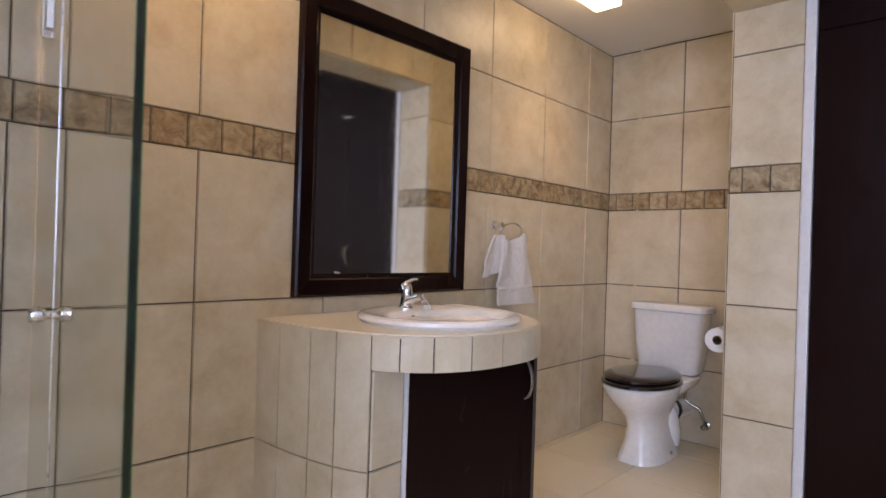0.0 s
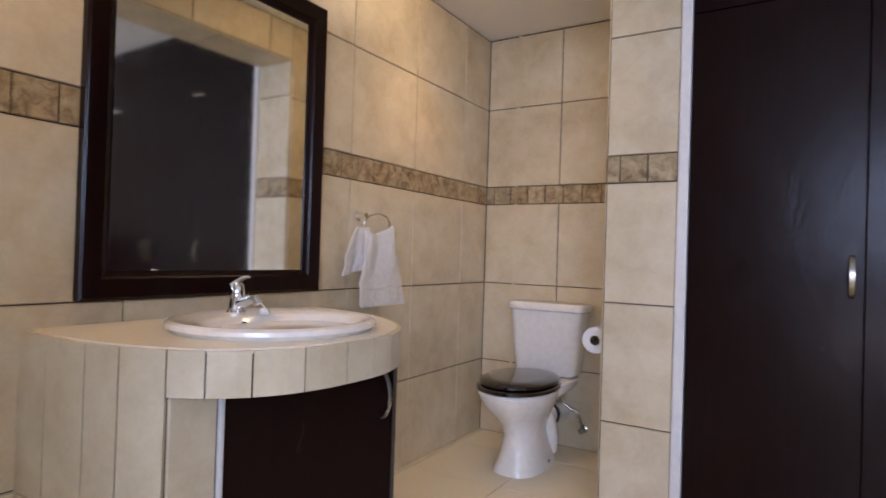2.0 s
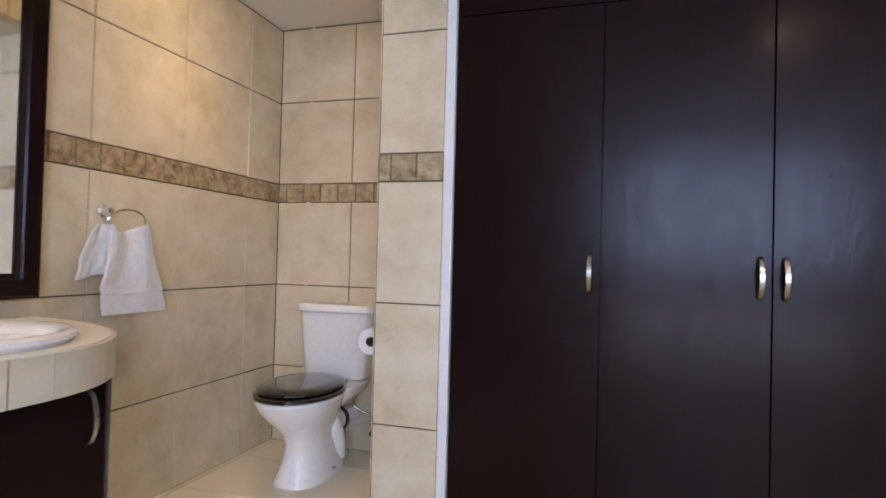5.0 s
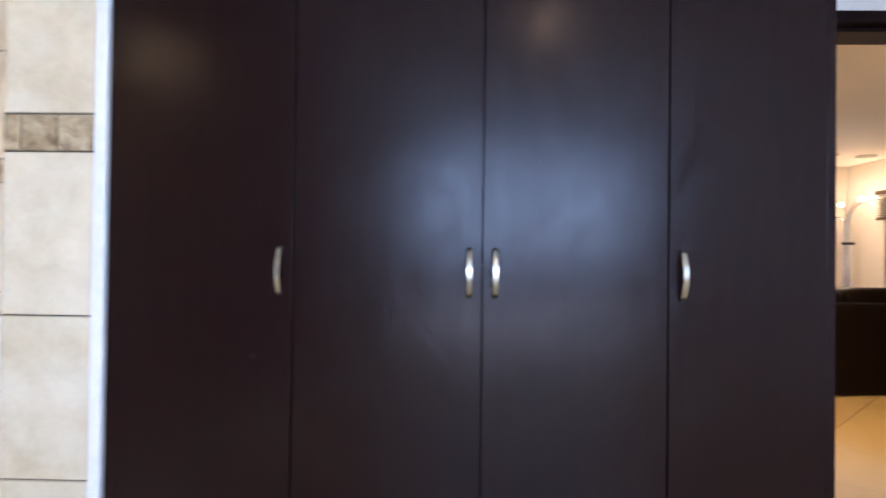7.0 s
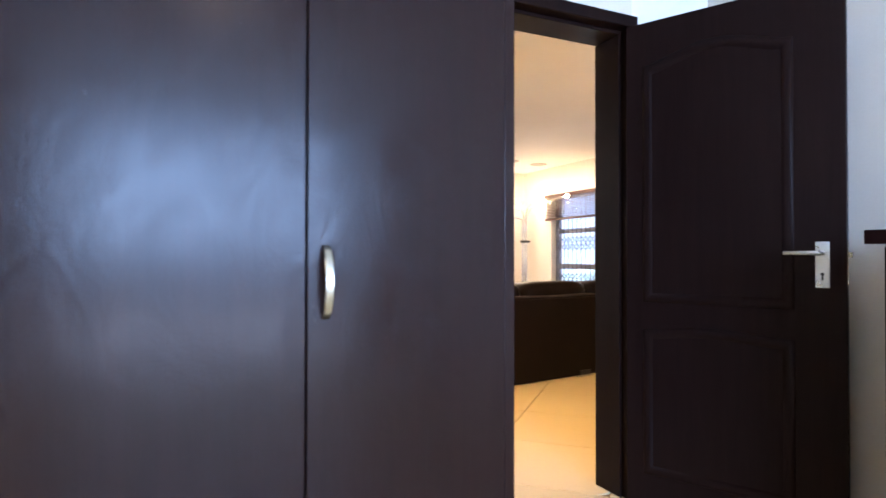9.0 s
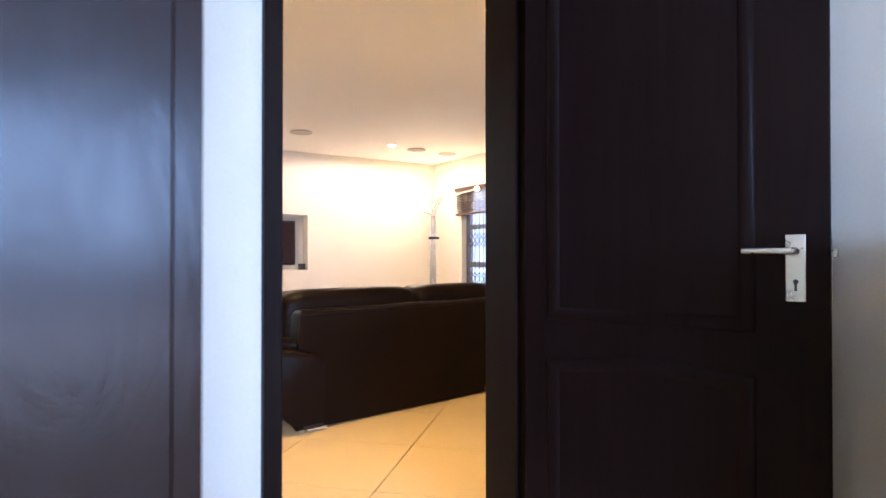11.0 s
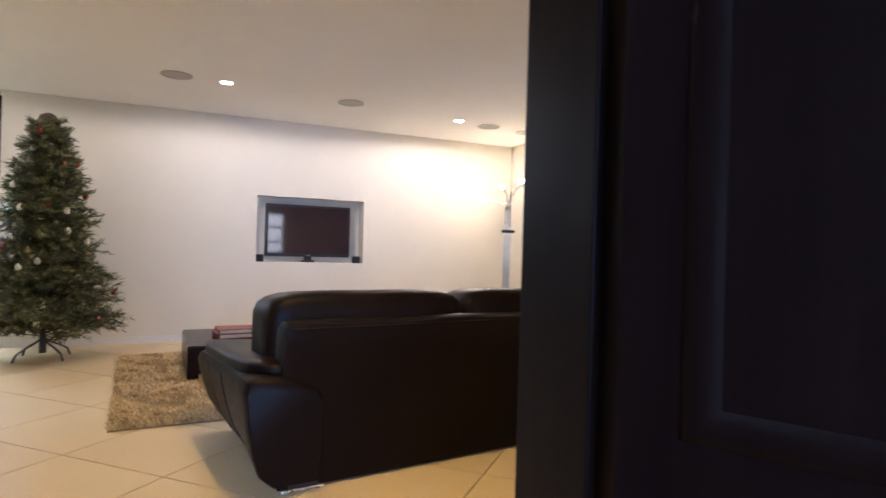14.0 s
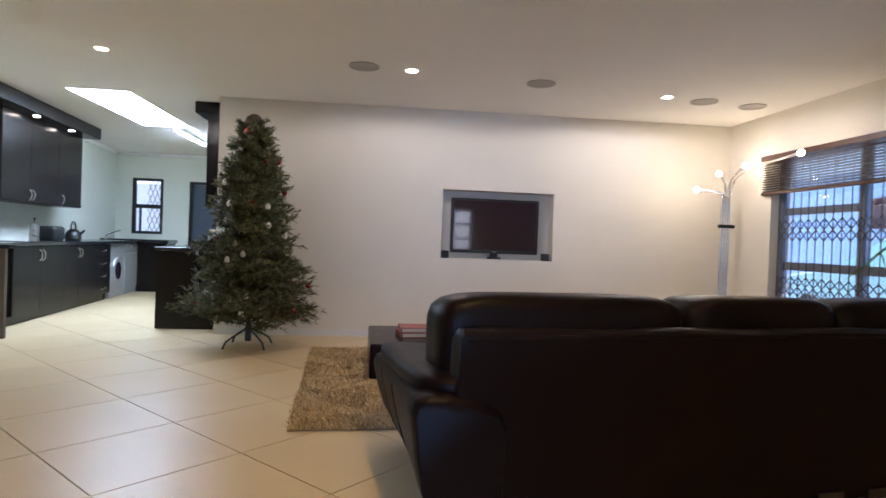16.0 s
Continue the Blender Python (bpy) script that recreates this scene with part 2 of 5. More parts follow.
def part(name, bm, material, parent=None, label="", smooth=False):
    """Links a bmesh as one mesh object under a thing or a part."""
    me = bpy.data.meshes.new(name)
    bm.normal_update()
    bm.to_mesh(me)
    bm.free()
    me.materials.append(material)
    if smooth:
        me.polygons.foreach_set("use_smooth", [True] * len(me.polygons))
        me.set_sharp_from_angle(angle=radians(38))
    ob = new(name, me)
    ob.parent = parent
    return tagged(ob, label) if label else ob


def raw(name, verts, faces, material, parent=None, smooth=False):
    me = bpy.data.meshes.new(name)
    me.from_pydata(verts, [], faces)
    me.materials.append(material)
    if smooth:
        me.polygons.foreach_set("use_smooth", [True] * len(me.polygons))
    ob = new(name, me)
    ob.parent = parent
    return ob


def thing(name, label, category, m=None, group="", kind=""):
    ob = new(name)
    ob.empty_display_size = 0.1
    if m is not None:
        ob.matrix_world = m
    return tagged(ob, label, category, group, kind)


def bx(x0, x1, y0, y1, z0, z1, bev=0.0, seg=2, bm=None, m=None):
    """A box, its edges rounded by bev; added to bm if given."""
    out = bm or bmesh.new()
    b = bmesh.new()
    bmesh.ops.create_cube(b, size=1)
    for v in b.verts:
        v.co = Vector(((x0 + x1) / 2 + v.co.x * (x1 - x0), (y0 + y1) / 2 + v.co.y * (y1 - y0), (z0 + z1) / 2 + v.co.z * (z1 - z0)))
    if bev:
        bmesh.ops.bevel(b, geom=b.edges[:], offset=bev, segments=seg, affect="EDGES", profile=0.5)
    merge(out, b, m)
    return out


def merge(out, b, m=None):
    if m is not None:
        b.transform(m)
    me = bpy.data.meshes.new("tmp")
    b.to_mesh(me)
    b.free()
    out.from_mesh(me)
    bpy.data.meshes.remove(me)
    return out


def lathe(profile, n=32, bm=None, m=None, closed=False):
    """Turns (r, z) points round z."""
    b = bmesh.new()
    rings = []
    for r, z in profile:
        if r < 1e-5:
            rings.append([b.verts.new((0, 0, z))])
        else:
            rings.append([b.verts.new((r * math.cos(2 * math.pi * i / n), r * math.sin(2 * math.pi * i / n), z)) for i in range(n)])
    for a, c in zip(rings, rings[1:]):
        for i in range(n):
            j = (i + 1) % n
            if len(a) == 1 and len(c) > 1:
                b.faces.new((a[0], c[j], c[i]))
            elif len(c) == 1 and len(a) > 1:
                b.faces.new((a[i], a[j], c[0]))
            elif len(a) > 1:
                b.faces.new((a[i], a[j], c[j], c[i]))
    bmesh.ops.recalc_face_normals(b, faces=b.faces[:])
    return merge(bm or bmesh.new(), b, m)


def sweep(points, radius, n=10, bm=None, m=None, flat=1.0):
    """A round bar along points; radius may be a list. flat squeezes it across."""
    b = bmesh.new()
    pts = [Vector(p) for p in points]
    rad = radius if isinstance(radius, (list, tuple)) else [radius] * len(pts)
    up, rings = None, []
    for i, p in enumerate(pts):
        d = (pts[min(i + 1, len(pts) - 1)] - pts[max(i - 1, 0)]).normalized()
        if up is None:
            up = Vector((0, 0, 1)) if abs(d.z) < 0.9 else Vector((1, 0, 0))
        s = d.cross(up).normalized()
        up = s.cross(d).normalized()
        rings.append([b.verts.new(p + rad[i] * (math.cos(2 * math.pi * k / n) * s + flat * math.sin(2 * math.pi * k / n) * up)) for k in range(n)])
    for a, c in zip(rings, rings[1:]):
        for k in range(n):
            b.faces.new((a[k], a[(k + 1) % n], c[(k + 1) % n], c[k]))
    b.faces.new(rings[0][::-1])
    b.faces.new(rings[-1])
    bmesh.ops.recalc_face_normals(b, faces=b.faces[:])
    return merge(bm or bmesh.new(), b, m)


def prism(outline, z0, z1, bev=0.0, seg=2, bm=None, m=None):
    """An outline in x and y raised from z0 to z1."""
    b = bmesh.new()
    lo = [b.verts.new((x, y, z0)) for x, y in outline]
    hi = [b.verts.new((x, y, z1)) for x, y in outline]
    n = len(outline)
    b.faces.new(lo[::-1])
    top = b.faces.new(hi)
    for i in range(n):
        b.faces.new((lo[i], lo[(i + 1) % n], hi[(i + 1) % n], hi[i]))
    bmesh.ops.recalc_face_normals(b, faces=b.faces[:])
    if bev:
        bmesh.ops.bevel(b, geom=list(top.edges), offset=bev, segments=seg, affect="EDGES", profile=0.5)
    return merge(bm or bmesh.new(), b, m)


def pillow(x0, x1, y0, y1, z0, z1, e=0.45, n=(18, 12, 10), sag=0.0, bm=None, m=None):
    """A padded block: a rounded box with full edges and a slight swell."""
    b = bmesh.new()
    bmesh.ops.create_cube(b, size=2)
    bmesh.ops.subdivide_edges(b, edges=b.edges[:], cuts=9, use_grid_fill=True)
    for v in b.verts:
        p = v.co.copy()
        s = (abs(p.x) ** (2 / e) + abs(p.y) ** (2 / e) + abs(p.z) ** (2 / e)) ** (e / 2)
        q = p / max(s, 1e-6)
        swell = 1 + 0.03 * math.sin(7 * p.x + 3) * math.sin(5 * p.y + 1)
        v.co = Vector(((x0 + x1) / 2 + q.x * (x1 - x0) / 2, (y0 + y1) / 2 + q.y * (y1 - y0) / 2 * swell,
                       (z0 + z1) / 2 + q.z * (z1 - z0) / 2 - sag * (1 - p.x * p.x) * (p.z > 0)))
    return merge(bm or bmesh.new(), b, m)


def clip_poly(poly, rect):
    """A convex outline cut to the rectangle x0, x1, y0, y1."""
    x0, x1, y0, y1 = rect
    for axis, lim, sign in ((0, x0, 1), (0, x1, -1), (1, y0, 1), (1, y1, -1)):
        out = []
        for i, a in enumerate(poly):
            b = poly[(i + 1) % len(poly)]
            da, db = sign * (a[axis] - lim), sign * (b[axis] - lim)
            if da >= 0:
                out.append(a)
            if da * db < 0:
                t = da / (da - db)
                out.append((a[0] + t * (b[0] - a[0]), a[1] + t * (b[1] - a[1])))
        poly = out
        if len(poly) < 3:
            return []
    return poly


def tile_slab(w, h, t=0.006, chamfer=0.0025):
    """A thin tile in the x-z plane, its face towards -y, from the lower left corner."""
    c = chamfer
    v = [(0, 0, 0), (w, 0, 0), (w, 0, h), (0, 0, h), (c, -t, c), (w - c, -t, c), (w - c, -t, h - c), (c, -t, h - c)]
    f = [(4, 5, 6, 7), (0, 1, 5, 4), (1, 2, 6, 5), (2, 3, 7, 6), (3, 0, 4, 7)]
    me = bpy.data.meshes.new("tile")
    me.from_pydata(v, [], f)
    return me


_tiles = {}


def lay_tile(parent, m, w, h, material, name="tile"):
    key = (round(w, 4), round(h, 4), material.name)
    if key not in _tiles:
        _tiles[key] = tile_slab(w, h)
        _tiles[key].materials.append(material)
    ob = new(name, _tiles[key])
    ob.parent = parent
    ob.matrix_world = m
    return ob


ROWS = [0.0, 0.412, 0.858, 1.312, 1.414, 1.866, 2.275]


def tile_wall(parent, origin, turn, length, first, pitch, rows=ROWS, border_first=0.03, top=9.0, gap=0.0035, border_row=3):
    """Tiles on a wall that starts at origin and runs along its own +x; first is the first upright joint."""
    base = Matrix.Translation(origin) @ Matrix.Rotation(radians(turn), 4, "Z")
    cuts = [0.0]
    x = first
    while x < length - 0.015:
        if x > 0.015:
            cuts.append(x)
        x += pitch
    cuts.append(length)
    bcuts = [0.0]
    x = border_first
    while x < length - 0.012:
        if x > 0.012:
            bcuts.append(x)
        x += 0.105
    bcuts.append(length)
    for r, (z0, z1) in enumerate(zip(rows, rows[1:])):
        z1 = min(z1, top)
        if z1 - z0 < 0.02:
            continue
        is_b = r == border_row
        cs = bcuts if is_b else cuts
        for a, b in zip(cs, cs[1:]):
            w, h = b - a - gap, z1 - z0 - gap
            lay_tile(parent, base @ Matrix.Translation((a + gap / 2, 0, z0 + gap / 2)), w, h, STONE if is_b else TILE, "border_tile" if is_b else "tile")


def structure(name, bm, material, label=""):
    ob = part(name, bm, material)
    tagged(ob, label, "", "", "structure")
    return ob

# ---- bathroom: walls, ceiling, tiles ----
w_mirror = structure("wall_1", bx(-0.15, 0, -3.3, 1.0, 0, 2.45), GROUT, "beige tiled bathroom wall with a stone border")
w_back = structure("wall_2", bx(0, 0.935, 0.757, 0.83, 0, 2.45), GROUT, "beige tiled wall behind the toilet")
w_pier = structure("wall_3", bx(0.935, 1.203, 0, 0.83, 0, 2.45), GROUT, "beige tiled wall end beside the wardrobe")
w_head = structure("wall_4", bx(0.935, 1.203, -3.3, 0, 2.078, 2.45), GROUT, "tiled beam over the bathroom opening")
structure("wall_5", bx(-0.15, 1.203, -3.42, -3.3, 0, 2.45), WALLP, "plain end wall of the shower")
structure("ceiling_1", bx(0, 0.935, -3.3, 0.757, 2.28, 2.45), CEIL, "cream bathroom ceiling")
structure("trim_1", bx(1.203, 1.238, -0.014, 0.03, 0, 2.42, 0.004, bm=bx(1.2, 1.207, -0.009, 0.02, 0, 2.1, 0.001)), WHITEP, "white tile edge trim beside the wardrobe")

# ---- bathroom: vanity ----


def vanity_edge(u):
    """The counter's edge from the wall, round the front and back to the wall."""
    a = math.pi * u
    c, s = math.cos(a), math.sin(a)
    n = 2 / 2.9 if c > 0 else 1.0
    return (0.69 * abs(s) ** (n if c > 0 else 1.0), -1.14 - 0.495 * math.copysign(abs(c) ** n, c))


def edge_table(k=400):
    pts = [vanity_edge(i / k) for i in range(k + 1)]
    run = [0.0]
    for p, q in zip(pts, pts[1:]):
        run.append(run[-1] + math.hypot(q[0] - p[0], q[1] - p[1]))
    return pts, run


EDGE, RUN = edge_table()


def at_run(s):
    i = int(np.searchsorted(RUN, s))
    i = max(1, min(i, len(RUN) - 1))
    t = (s - RUN[i - 1]) / (RUN[i] - RUN[i - 1])
    p, q = EDGE[i - 1], EDGE[i]
    return (p[0] + t * (q[0] - p[0]), p[1] + t * (q[1] - p[1]))


def inset(p, d):
    c = (0.2, -1.14)
    v = Vector((p[0] - c[0], p[1] - c[1]))
    v = v * (1 - d / v.length)
    return (max(0.001, c[0] + v.x), c[1] + v.y)


def curved_tile(s0, s1, z0, z1, material, parent, name="tile", k=4, gap=0.008, deep=0.012):
    ss = [s0 + gap / 2 + (s1 - s0 - gap) * i / k for i in range(k + 1)]
    outer = [at_run(s) for s in ss]
    inner = [inset(p, deep) for p in outer]
    return part(name, prism(outer + inner[::-1], z0 + gap / 2, z1 - gap / 2), material, parent)


vanity = thing("vanity", "curved bathroom vanity clad in beige tiles with a dark door", "vanity", pose(0, 0, 0))
left_core = [(0.002, -1.618)] + [inset(at_run(s), 0.011) for s in np.linspace(0.02, 0.495, 14)] + [(0.476, -1.43), (0.002, -1.43)]
part("body", prism(left_core, 0, 0.689), GROUT, vanity)
right_core = [(0.585, -0.885)] + [inset(at_run(s), 0.011) for s in np.linspace(1.45, RUN[-1] - 0.02, 14)] + [(0.002, -0.885)]
part("body", prism(right_core, 0, 0.689), GROUT, vanity)
part("inner_panel", prism([(0.44, -1.43), (0.455, -1.43), (0.56, -0.885), (0.545, -0.885)], 0.0, 0.69), GROUT, vanity)
whole = [inset(at_run(s), 0.012) for s in np.linspace(0.0, RUN[-1], 60)]


def ring_prism(outline, z0, z1, cx, cy, rx, ry):
    """A slab with an oval hole through it."""
    m = bmesh.new()
    pts = list(outline) + [(outline[-1][0], outline[-1][1] + (outline[0][1] - outline[-1][1]) * k / 24) for k in range(1, 24)]
    n = len(pts)
    rows = []
    for z in (z0, z1):
        o, i = [], []
        for x, y in pts:
            a = math.atan2((y - cy) / ry, (x - cx) / rx)
            o.append(m.verts.new((x, y, z)))
            i.append(m.verts.new((cx + rx * math.cos(a), cy + ry * math.sin(a), z)))
        rows.append((o, i))
    (lo, li), (uo, ui) = rows
    for k in range(n):
        j = (k + 1) % n
        for q in ((lo[k], lo[j], uo[j], uo[k]), (uo[k], uo[j], ui[j], ui[k]), (ui[k], ui[j], li[j], li[k]), (li[k], li[j], lo[j], lo[k])):
            m.faces.new(q)
    bmesh.ops.recalc_face_normals(m, faces=m.faces[:])
    return m


part("counter_core", ring_prism(whole, 0.696, 0.787, 0.385, -1.178, 0.245, 0.258), GROUT, vanity)
top = [inset(at_run(s), 0.0125) for s in np.linspace(0.0, RUN[-1], 70)]
part("countertop", ring_prism(top, 0.788, 0.799, 0.385, -1.178, 0.245, 0.258), COUNTERC, vanity, "cream tiled counter top")
stops = [0.0, 0.135, 0.281, 0.381, 0.495]
for a, b in zip(stops, stops[1:]):
    for z0, z1 in ((0.0, 0.412), (0.412, 0.797)):
        curved_tile(a, b, z0, z1, TILE, vanity, gap=0.004)
fascia = [0.495, 0.577, 0.671, 0.787, 0.907, 1.006, 1.1, 1.19]
while fascia[-1] < RUN[-1] - 0.02:
    fascia.append(min(fascia[-1] + 0.1, RUN[-1]))
for s, b in zip(fascia, fascia[1:]):
    curved_tile(s, b, 0.695, 0.797, TILE, vanity, k=3, gap=0.004)
    if s > 1.4:
        curved_tile(s, b, 0.0, 0.412, TILE, vanity, k=3, gap=0.004)
        curved_tile(s, b, 0.412, 0.695, TILE, vanity, k=3, gap=0.004)
a0 = inset(at_run(0.495), 0.011)
p0, p1 = Vector((a0[0] + 0.001, a0[1] + 0.001, 0)), Vector((0.477, -1.429, 0))
side_turn = math.degrees(math.atan2(p1.y - p0.y, p1.x - p0.x))
for z0, z1 in ((0.0, 0.412), (0.412, 0.695)):
    lay_tile(vanity, Matrix.Translation((p0.x, p0.y, z0 + 0.002)) @ Matrix.Rotation(radians(side_turn), 4, "Z"), (p1 - p0).length - 0.003, z1 - z0 - 0.004, TILE)
part("edge_trim", bx(0.4775, 0.4895, -1.4285, -1.4165, 0.0, 0.694, 0.002), WHITEP, vanity, "white tile edge trim")
d0, d1 = Vector((0.474, -1.414, 0)), Vector((0.582, -0.897, 0))
dturn = math.degrees(math.atan2(d1.y - d0.y, d1.x - d0.x))
dlen = (d1 - d0).length
vdoor = part("door", bx(0.004, dlen - 0.004, -0.004, 0.016, 0.075, 0.684, 0.002), DARKW, vanity, "dark wood vanity door")
vdoor.matrix_world = Matrix.Translation(d0) @ Matrix.Rotation(radians(dturn), 4, "Z")
part("plinth", bx(0.0, dlen, -0.002, 0.03, 0.0, 0.07, 0.001), TILE, vanity).matrix_world = vdoor.matrix_world


def bow_handle(length, out=0.03, wide=0.008, thick=0.0045):
    """A flat arched strap handle along z, standing out to -y, with rounded edges and a foot at each end."""
    k = 16
    b = bmesh.new()
    rings = []
    for i in range(k + 1):
        f = i / k
        y = -out * math.sin(math.pi * f) ** 0.62
        w = wide * (0.92 + 0.08 * math.sin(math.pi * f))
        z = -length / 2 + length * f
        dz, dy = length, -out * math.pi * math.cos(math.pi * f) * 0.9
        n = Vector((0, -dz, dy)).normalized() * thick
        c = Vector((0, y, z))
        rings.append([b.verts.new(c + Vector((sx * w, 0, 0)) + n * sy) for sx, sy in ((-1, 0.0), (-1, 0.6), (-0.8, 1.0), (0.8, 1.0), (1, 0.6), (1, 0.0))])
    for p, q in zip(rings, rings[1:]):
        for m in range(6):
            b.faces.new((p[m], p[(m + 1) % 6], q[(m + 1) % 6], q[m]))
    b.faces.new(rings[0][::-1])
    b.faces.new(rings[-1])
    bmesh.ops.recalc_face_normals(b, faces=b.faces[:])
    return b


h = part("handle", bow_handle(0.13, 0.032, 0.006), STEEL, vdoor, "brushed steel bow handle")
h.matrix_basis = pose(dlen - 0.045, -0.004, 0.60)

# ---- bathroom: basin and tap ----


def loft(sections, n=36, bm=None, m=None, cap0=True, cap1=True):
    """Stacks rings (z, cx, cy, rx, ry, power) into one skin."""
    b = bmesh.new()
    rings = []
    for z, cx, cy, rx, ry, e in sections:
        ring = []
        for i in range(n):
            a = 2 * math.pi * i / n
            c, s = math.cos(a), math.sin(a)
            ring.append(b.verts.new((cx + rx * math.copysign(abs(c) ** (2 / e), c), cy + ry * math.copysign(abs(s) ** (2 / e), s), z)))
        rings.append(ring)
    for a, c in zip(rings, rings[1:]):
        for i in range(n):
            b.faces.new((a[i], a[(i + 1) % n], c[(i + 1) % n], c[i]))
    if cap0:
        b.faces.new(rings[0][::-1])
    if cap1:
        b.faces.new(rings[-1])
    bmesh.ops.recalc_face_normals(b, faces=b.faces[:])
    return merge(bm or bmesh.new(), b, m)


basin = thing("basin", "white oval ceramic drop-in basin on the vanity", "basin", pose(0.385, -1.178, 0.799))
bowl = part("bowl", loft([(0.0, 0, 0, 0.250, 0.268, 2.1), (0.012, 0, 0, 0.262, 0.280, 2.1), (0.022, 0, 0, 0.261, 0.279, 2.1), (0.028, 0, 0, 0.252, 0.27, 2.1),
                          (0.029, 0.0, 0, 0.242, 0.26, 2.1), (0.024, 0.006, 0, 0.228, 0.247, 2.1), (0.021, 0.03, 0, 0.19, 0.23, 2.1), (0.012, 0.036, 0, 0.178, 0.22, 2.1), (-0.03, 0.04, 0, 0.155, 0.195, 2.1),
                          (-0.07, 0.035, 0, 0.11, 0.145, 2.0), (-0.09, 0.03, 0, 0.04, 0.05, 2.0)], 56), CERAMIC, basin, smooth=True)
part("overflow", lathe([(0.0, 0.001), (0.007, 0.001), (0.009, 0.003), (0.0105, 0.0)], 16, m=pose(-0.128, 0.0, -0.005, 0, 75, 0)), BLACKP, basin, "dark overflow hole")
part("drain", lathe([(0.0, 0.002), (0.014, 0.002), (0.02, 0.0)], 20, m=pose(0.03, 0, -0.088)), CHROME, basin)

tap = thing("tap", "chrome single-lever mixer tap on the basin", "tap", pose(0.203, -1.165, 0.8205))
part("tap_body", loft([(0.0, 0, 0, 0.026, 0.026, 2), (0.006, 0, 0, 0.027, 0.027, 2), (0.012, 0, 0, 0.022, 0.022, 2), (0.05, 0.004, 0, 0.02, 0.02, 2), (0.062, 0.004, 0, 0.021, 0.021, 2), (0.085, 0.002, 0, 0.019, 0.019, 2), (0.095, 0, 0, 0.01, 0.01, 2)], 24), CHROME, tap, smooth=True)
part("spout", sweep([(0.0, 0, 0.024), (0.03, 0.0, 0.036), (0.062, 0.0, 0.048), (0.082, 0, 0.05), (0.09, 0, 0.034)], [0.018, 0.016, 0.0135, 0.012, 0.011], 14), CHROME, tap, smooth=True)
part("lever", sweep([(-0.012, 0, 0.084), (0.008, 0.0, 0.097), (0.034, 0.0, 0.109), (0.062, 0.0, 0.111)], [0.014, 0.011, 0.008, 0.006], 12, flat=0.6), CHROME, tap, smooth=True)
part("plug_chain", sweep([(0.08, 0.05, 0.0), (0.07, 0.045, 0.02), (0.06, 0.03, 0.045), (0.05, 0.015, 0.05)], 0.002, 6), CHROME, tap)
part("plug", lathe([(0, 0.018), (0.012, 0.018), (0.016, 0.01), (0.02, 0.0), (0.0, 0.0)], 20, m=pose(0.055, 0.055, 0.0)), CERAMIC, tap, "small white plug", True)

# ---- bathroom: mirror ----
mirror = thing("mirror", "large wall mirror in a dark stained wooden frame", "mirror", pose(0.014, -1.089, 1.3945, 0, 0, -0.7))


def mitred(u0, u1, v0, v1, w, outer, inner):
    """Four frame rails in y and z, each with a stepped profile; yields bmeshes."""
    cor_o = [(u0, v0), (u1, v0), (u1, v1), (u0, v1)]
    cor_i = [(u0 + w, v0 + w), (u1 - w, v0 + w), (u1 - w, v1 - w), (u0 + w, v1 - w)]
    for i in range(4):
        j = (i + 1) % 4
        b = bmesh.new()
        prof = [(0.0, 0.0), (0.0, outer * 0.8), (0.1, outer), (0.72, outer * 0.86), (0.8, outer * 0.62), (0.95, inner), (1.0, inner), (1.0, 0.0)]
        rows = []
        for f, xx in prof:
            row = []
            for c in (i, j):
                y = cor_o[c][0] + f * (cor_i[c][0] - cor_o[c][0])
                z = cor_o[c][1] + f * (cor_i[c][1] - cor_o[c][1])
                row.append(b.verts.new((xx, y, z)))
            rows.append(row)
        for r, t in zip(rows, rows[1:]):
            b.faces.new((r[0], r[1], t[1], t[0]))
        b.faces.new([r[0] for r in rows][::-1])
        b.faces.new([r[1] for r in rows])
        bmesh.ops.recalc_face_normals(b, faces=b.faces[:])
        yield b


for b in mitred(-0.43, 0.43, -0.5325, 0.5325, 0.078, 0.03, 0.012):
    part("frame_rail", b, DARKW, mirror)
part("glass", bx(0.0, 0.007, -0.36, 0.36, -0.46, 0.46), MIRROR, mirror, "clear silvered mirror glass")

# ---- bathroom: towel ring and towel ----
ring = thing("towel_ring", "chrome towel ring fixed to the tiled wall", "towel ring", pose(0.006, -0.40, 1.165))
part("mount", lathe([(0, 0.0), (0.024, 0.0), (0.024, 0.006), (0.016, 0.012), (0.01, 0.035), (0.012, 0.045), (0, 0.05)], 20, m=pose(0, 0, 0, 0, 90, 0)), CHROME, ring, smooth=True)
rp = [(0.042 + 0.012 * math.sin(a), 0.075 + 0.085 * math.cos(a), -0.035 + 0.045 * math.sin(a)) for a in np.linspace(math.radians(140), math.radians(-220), 36)]
part("ring", sweep(rp, 0.0045, 8), CHROME, ring, smooth=True)


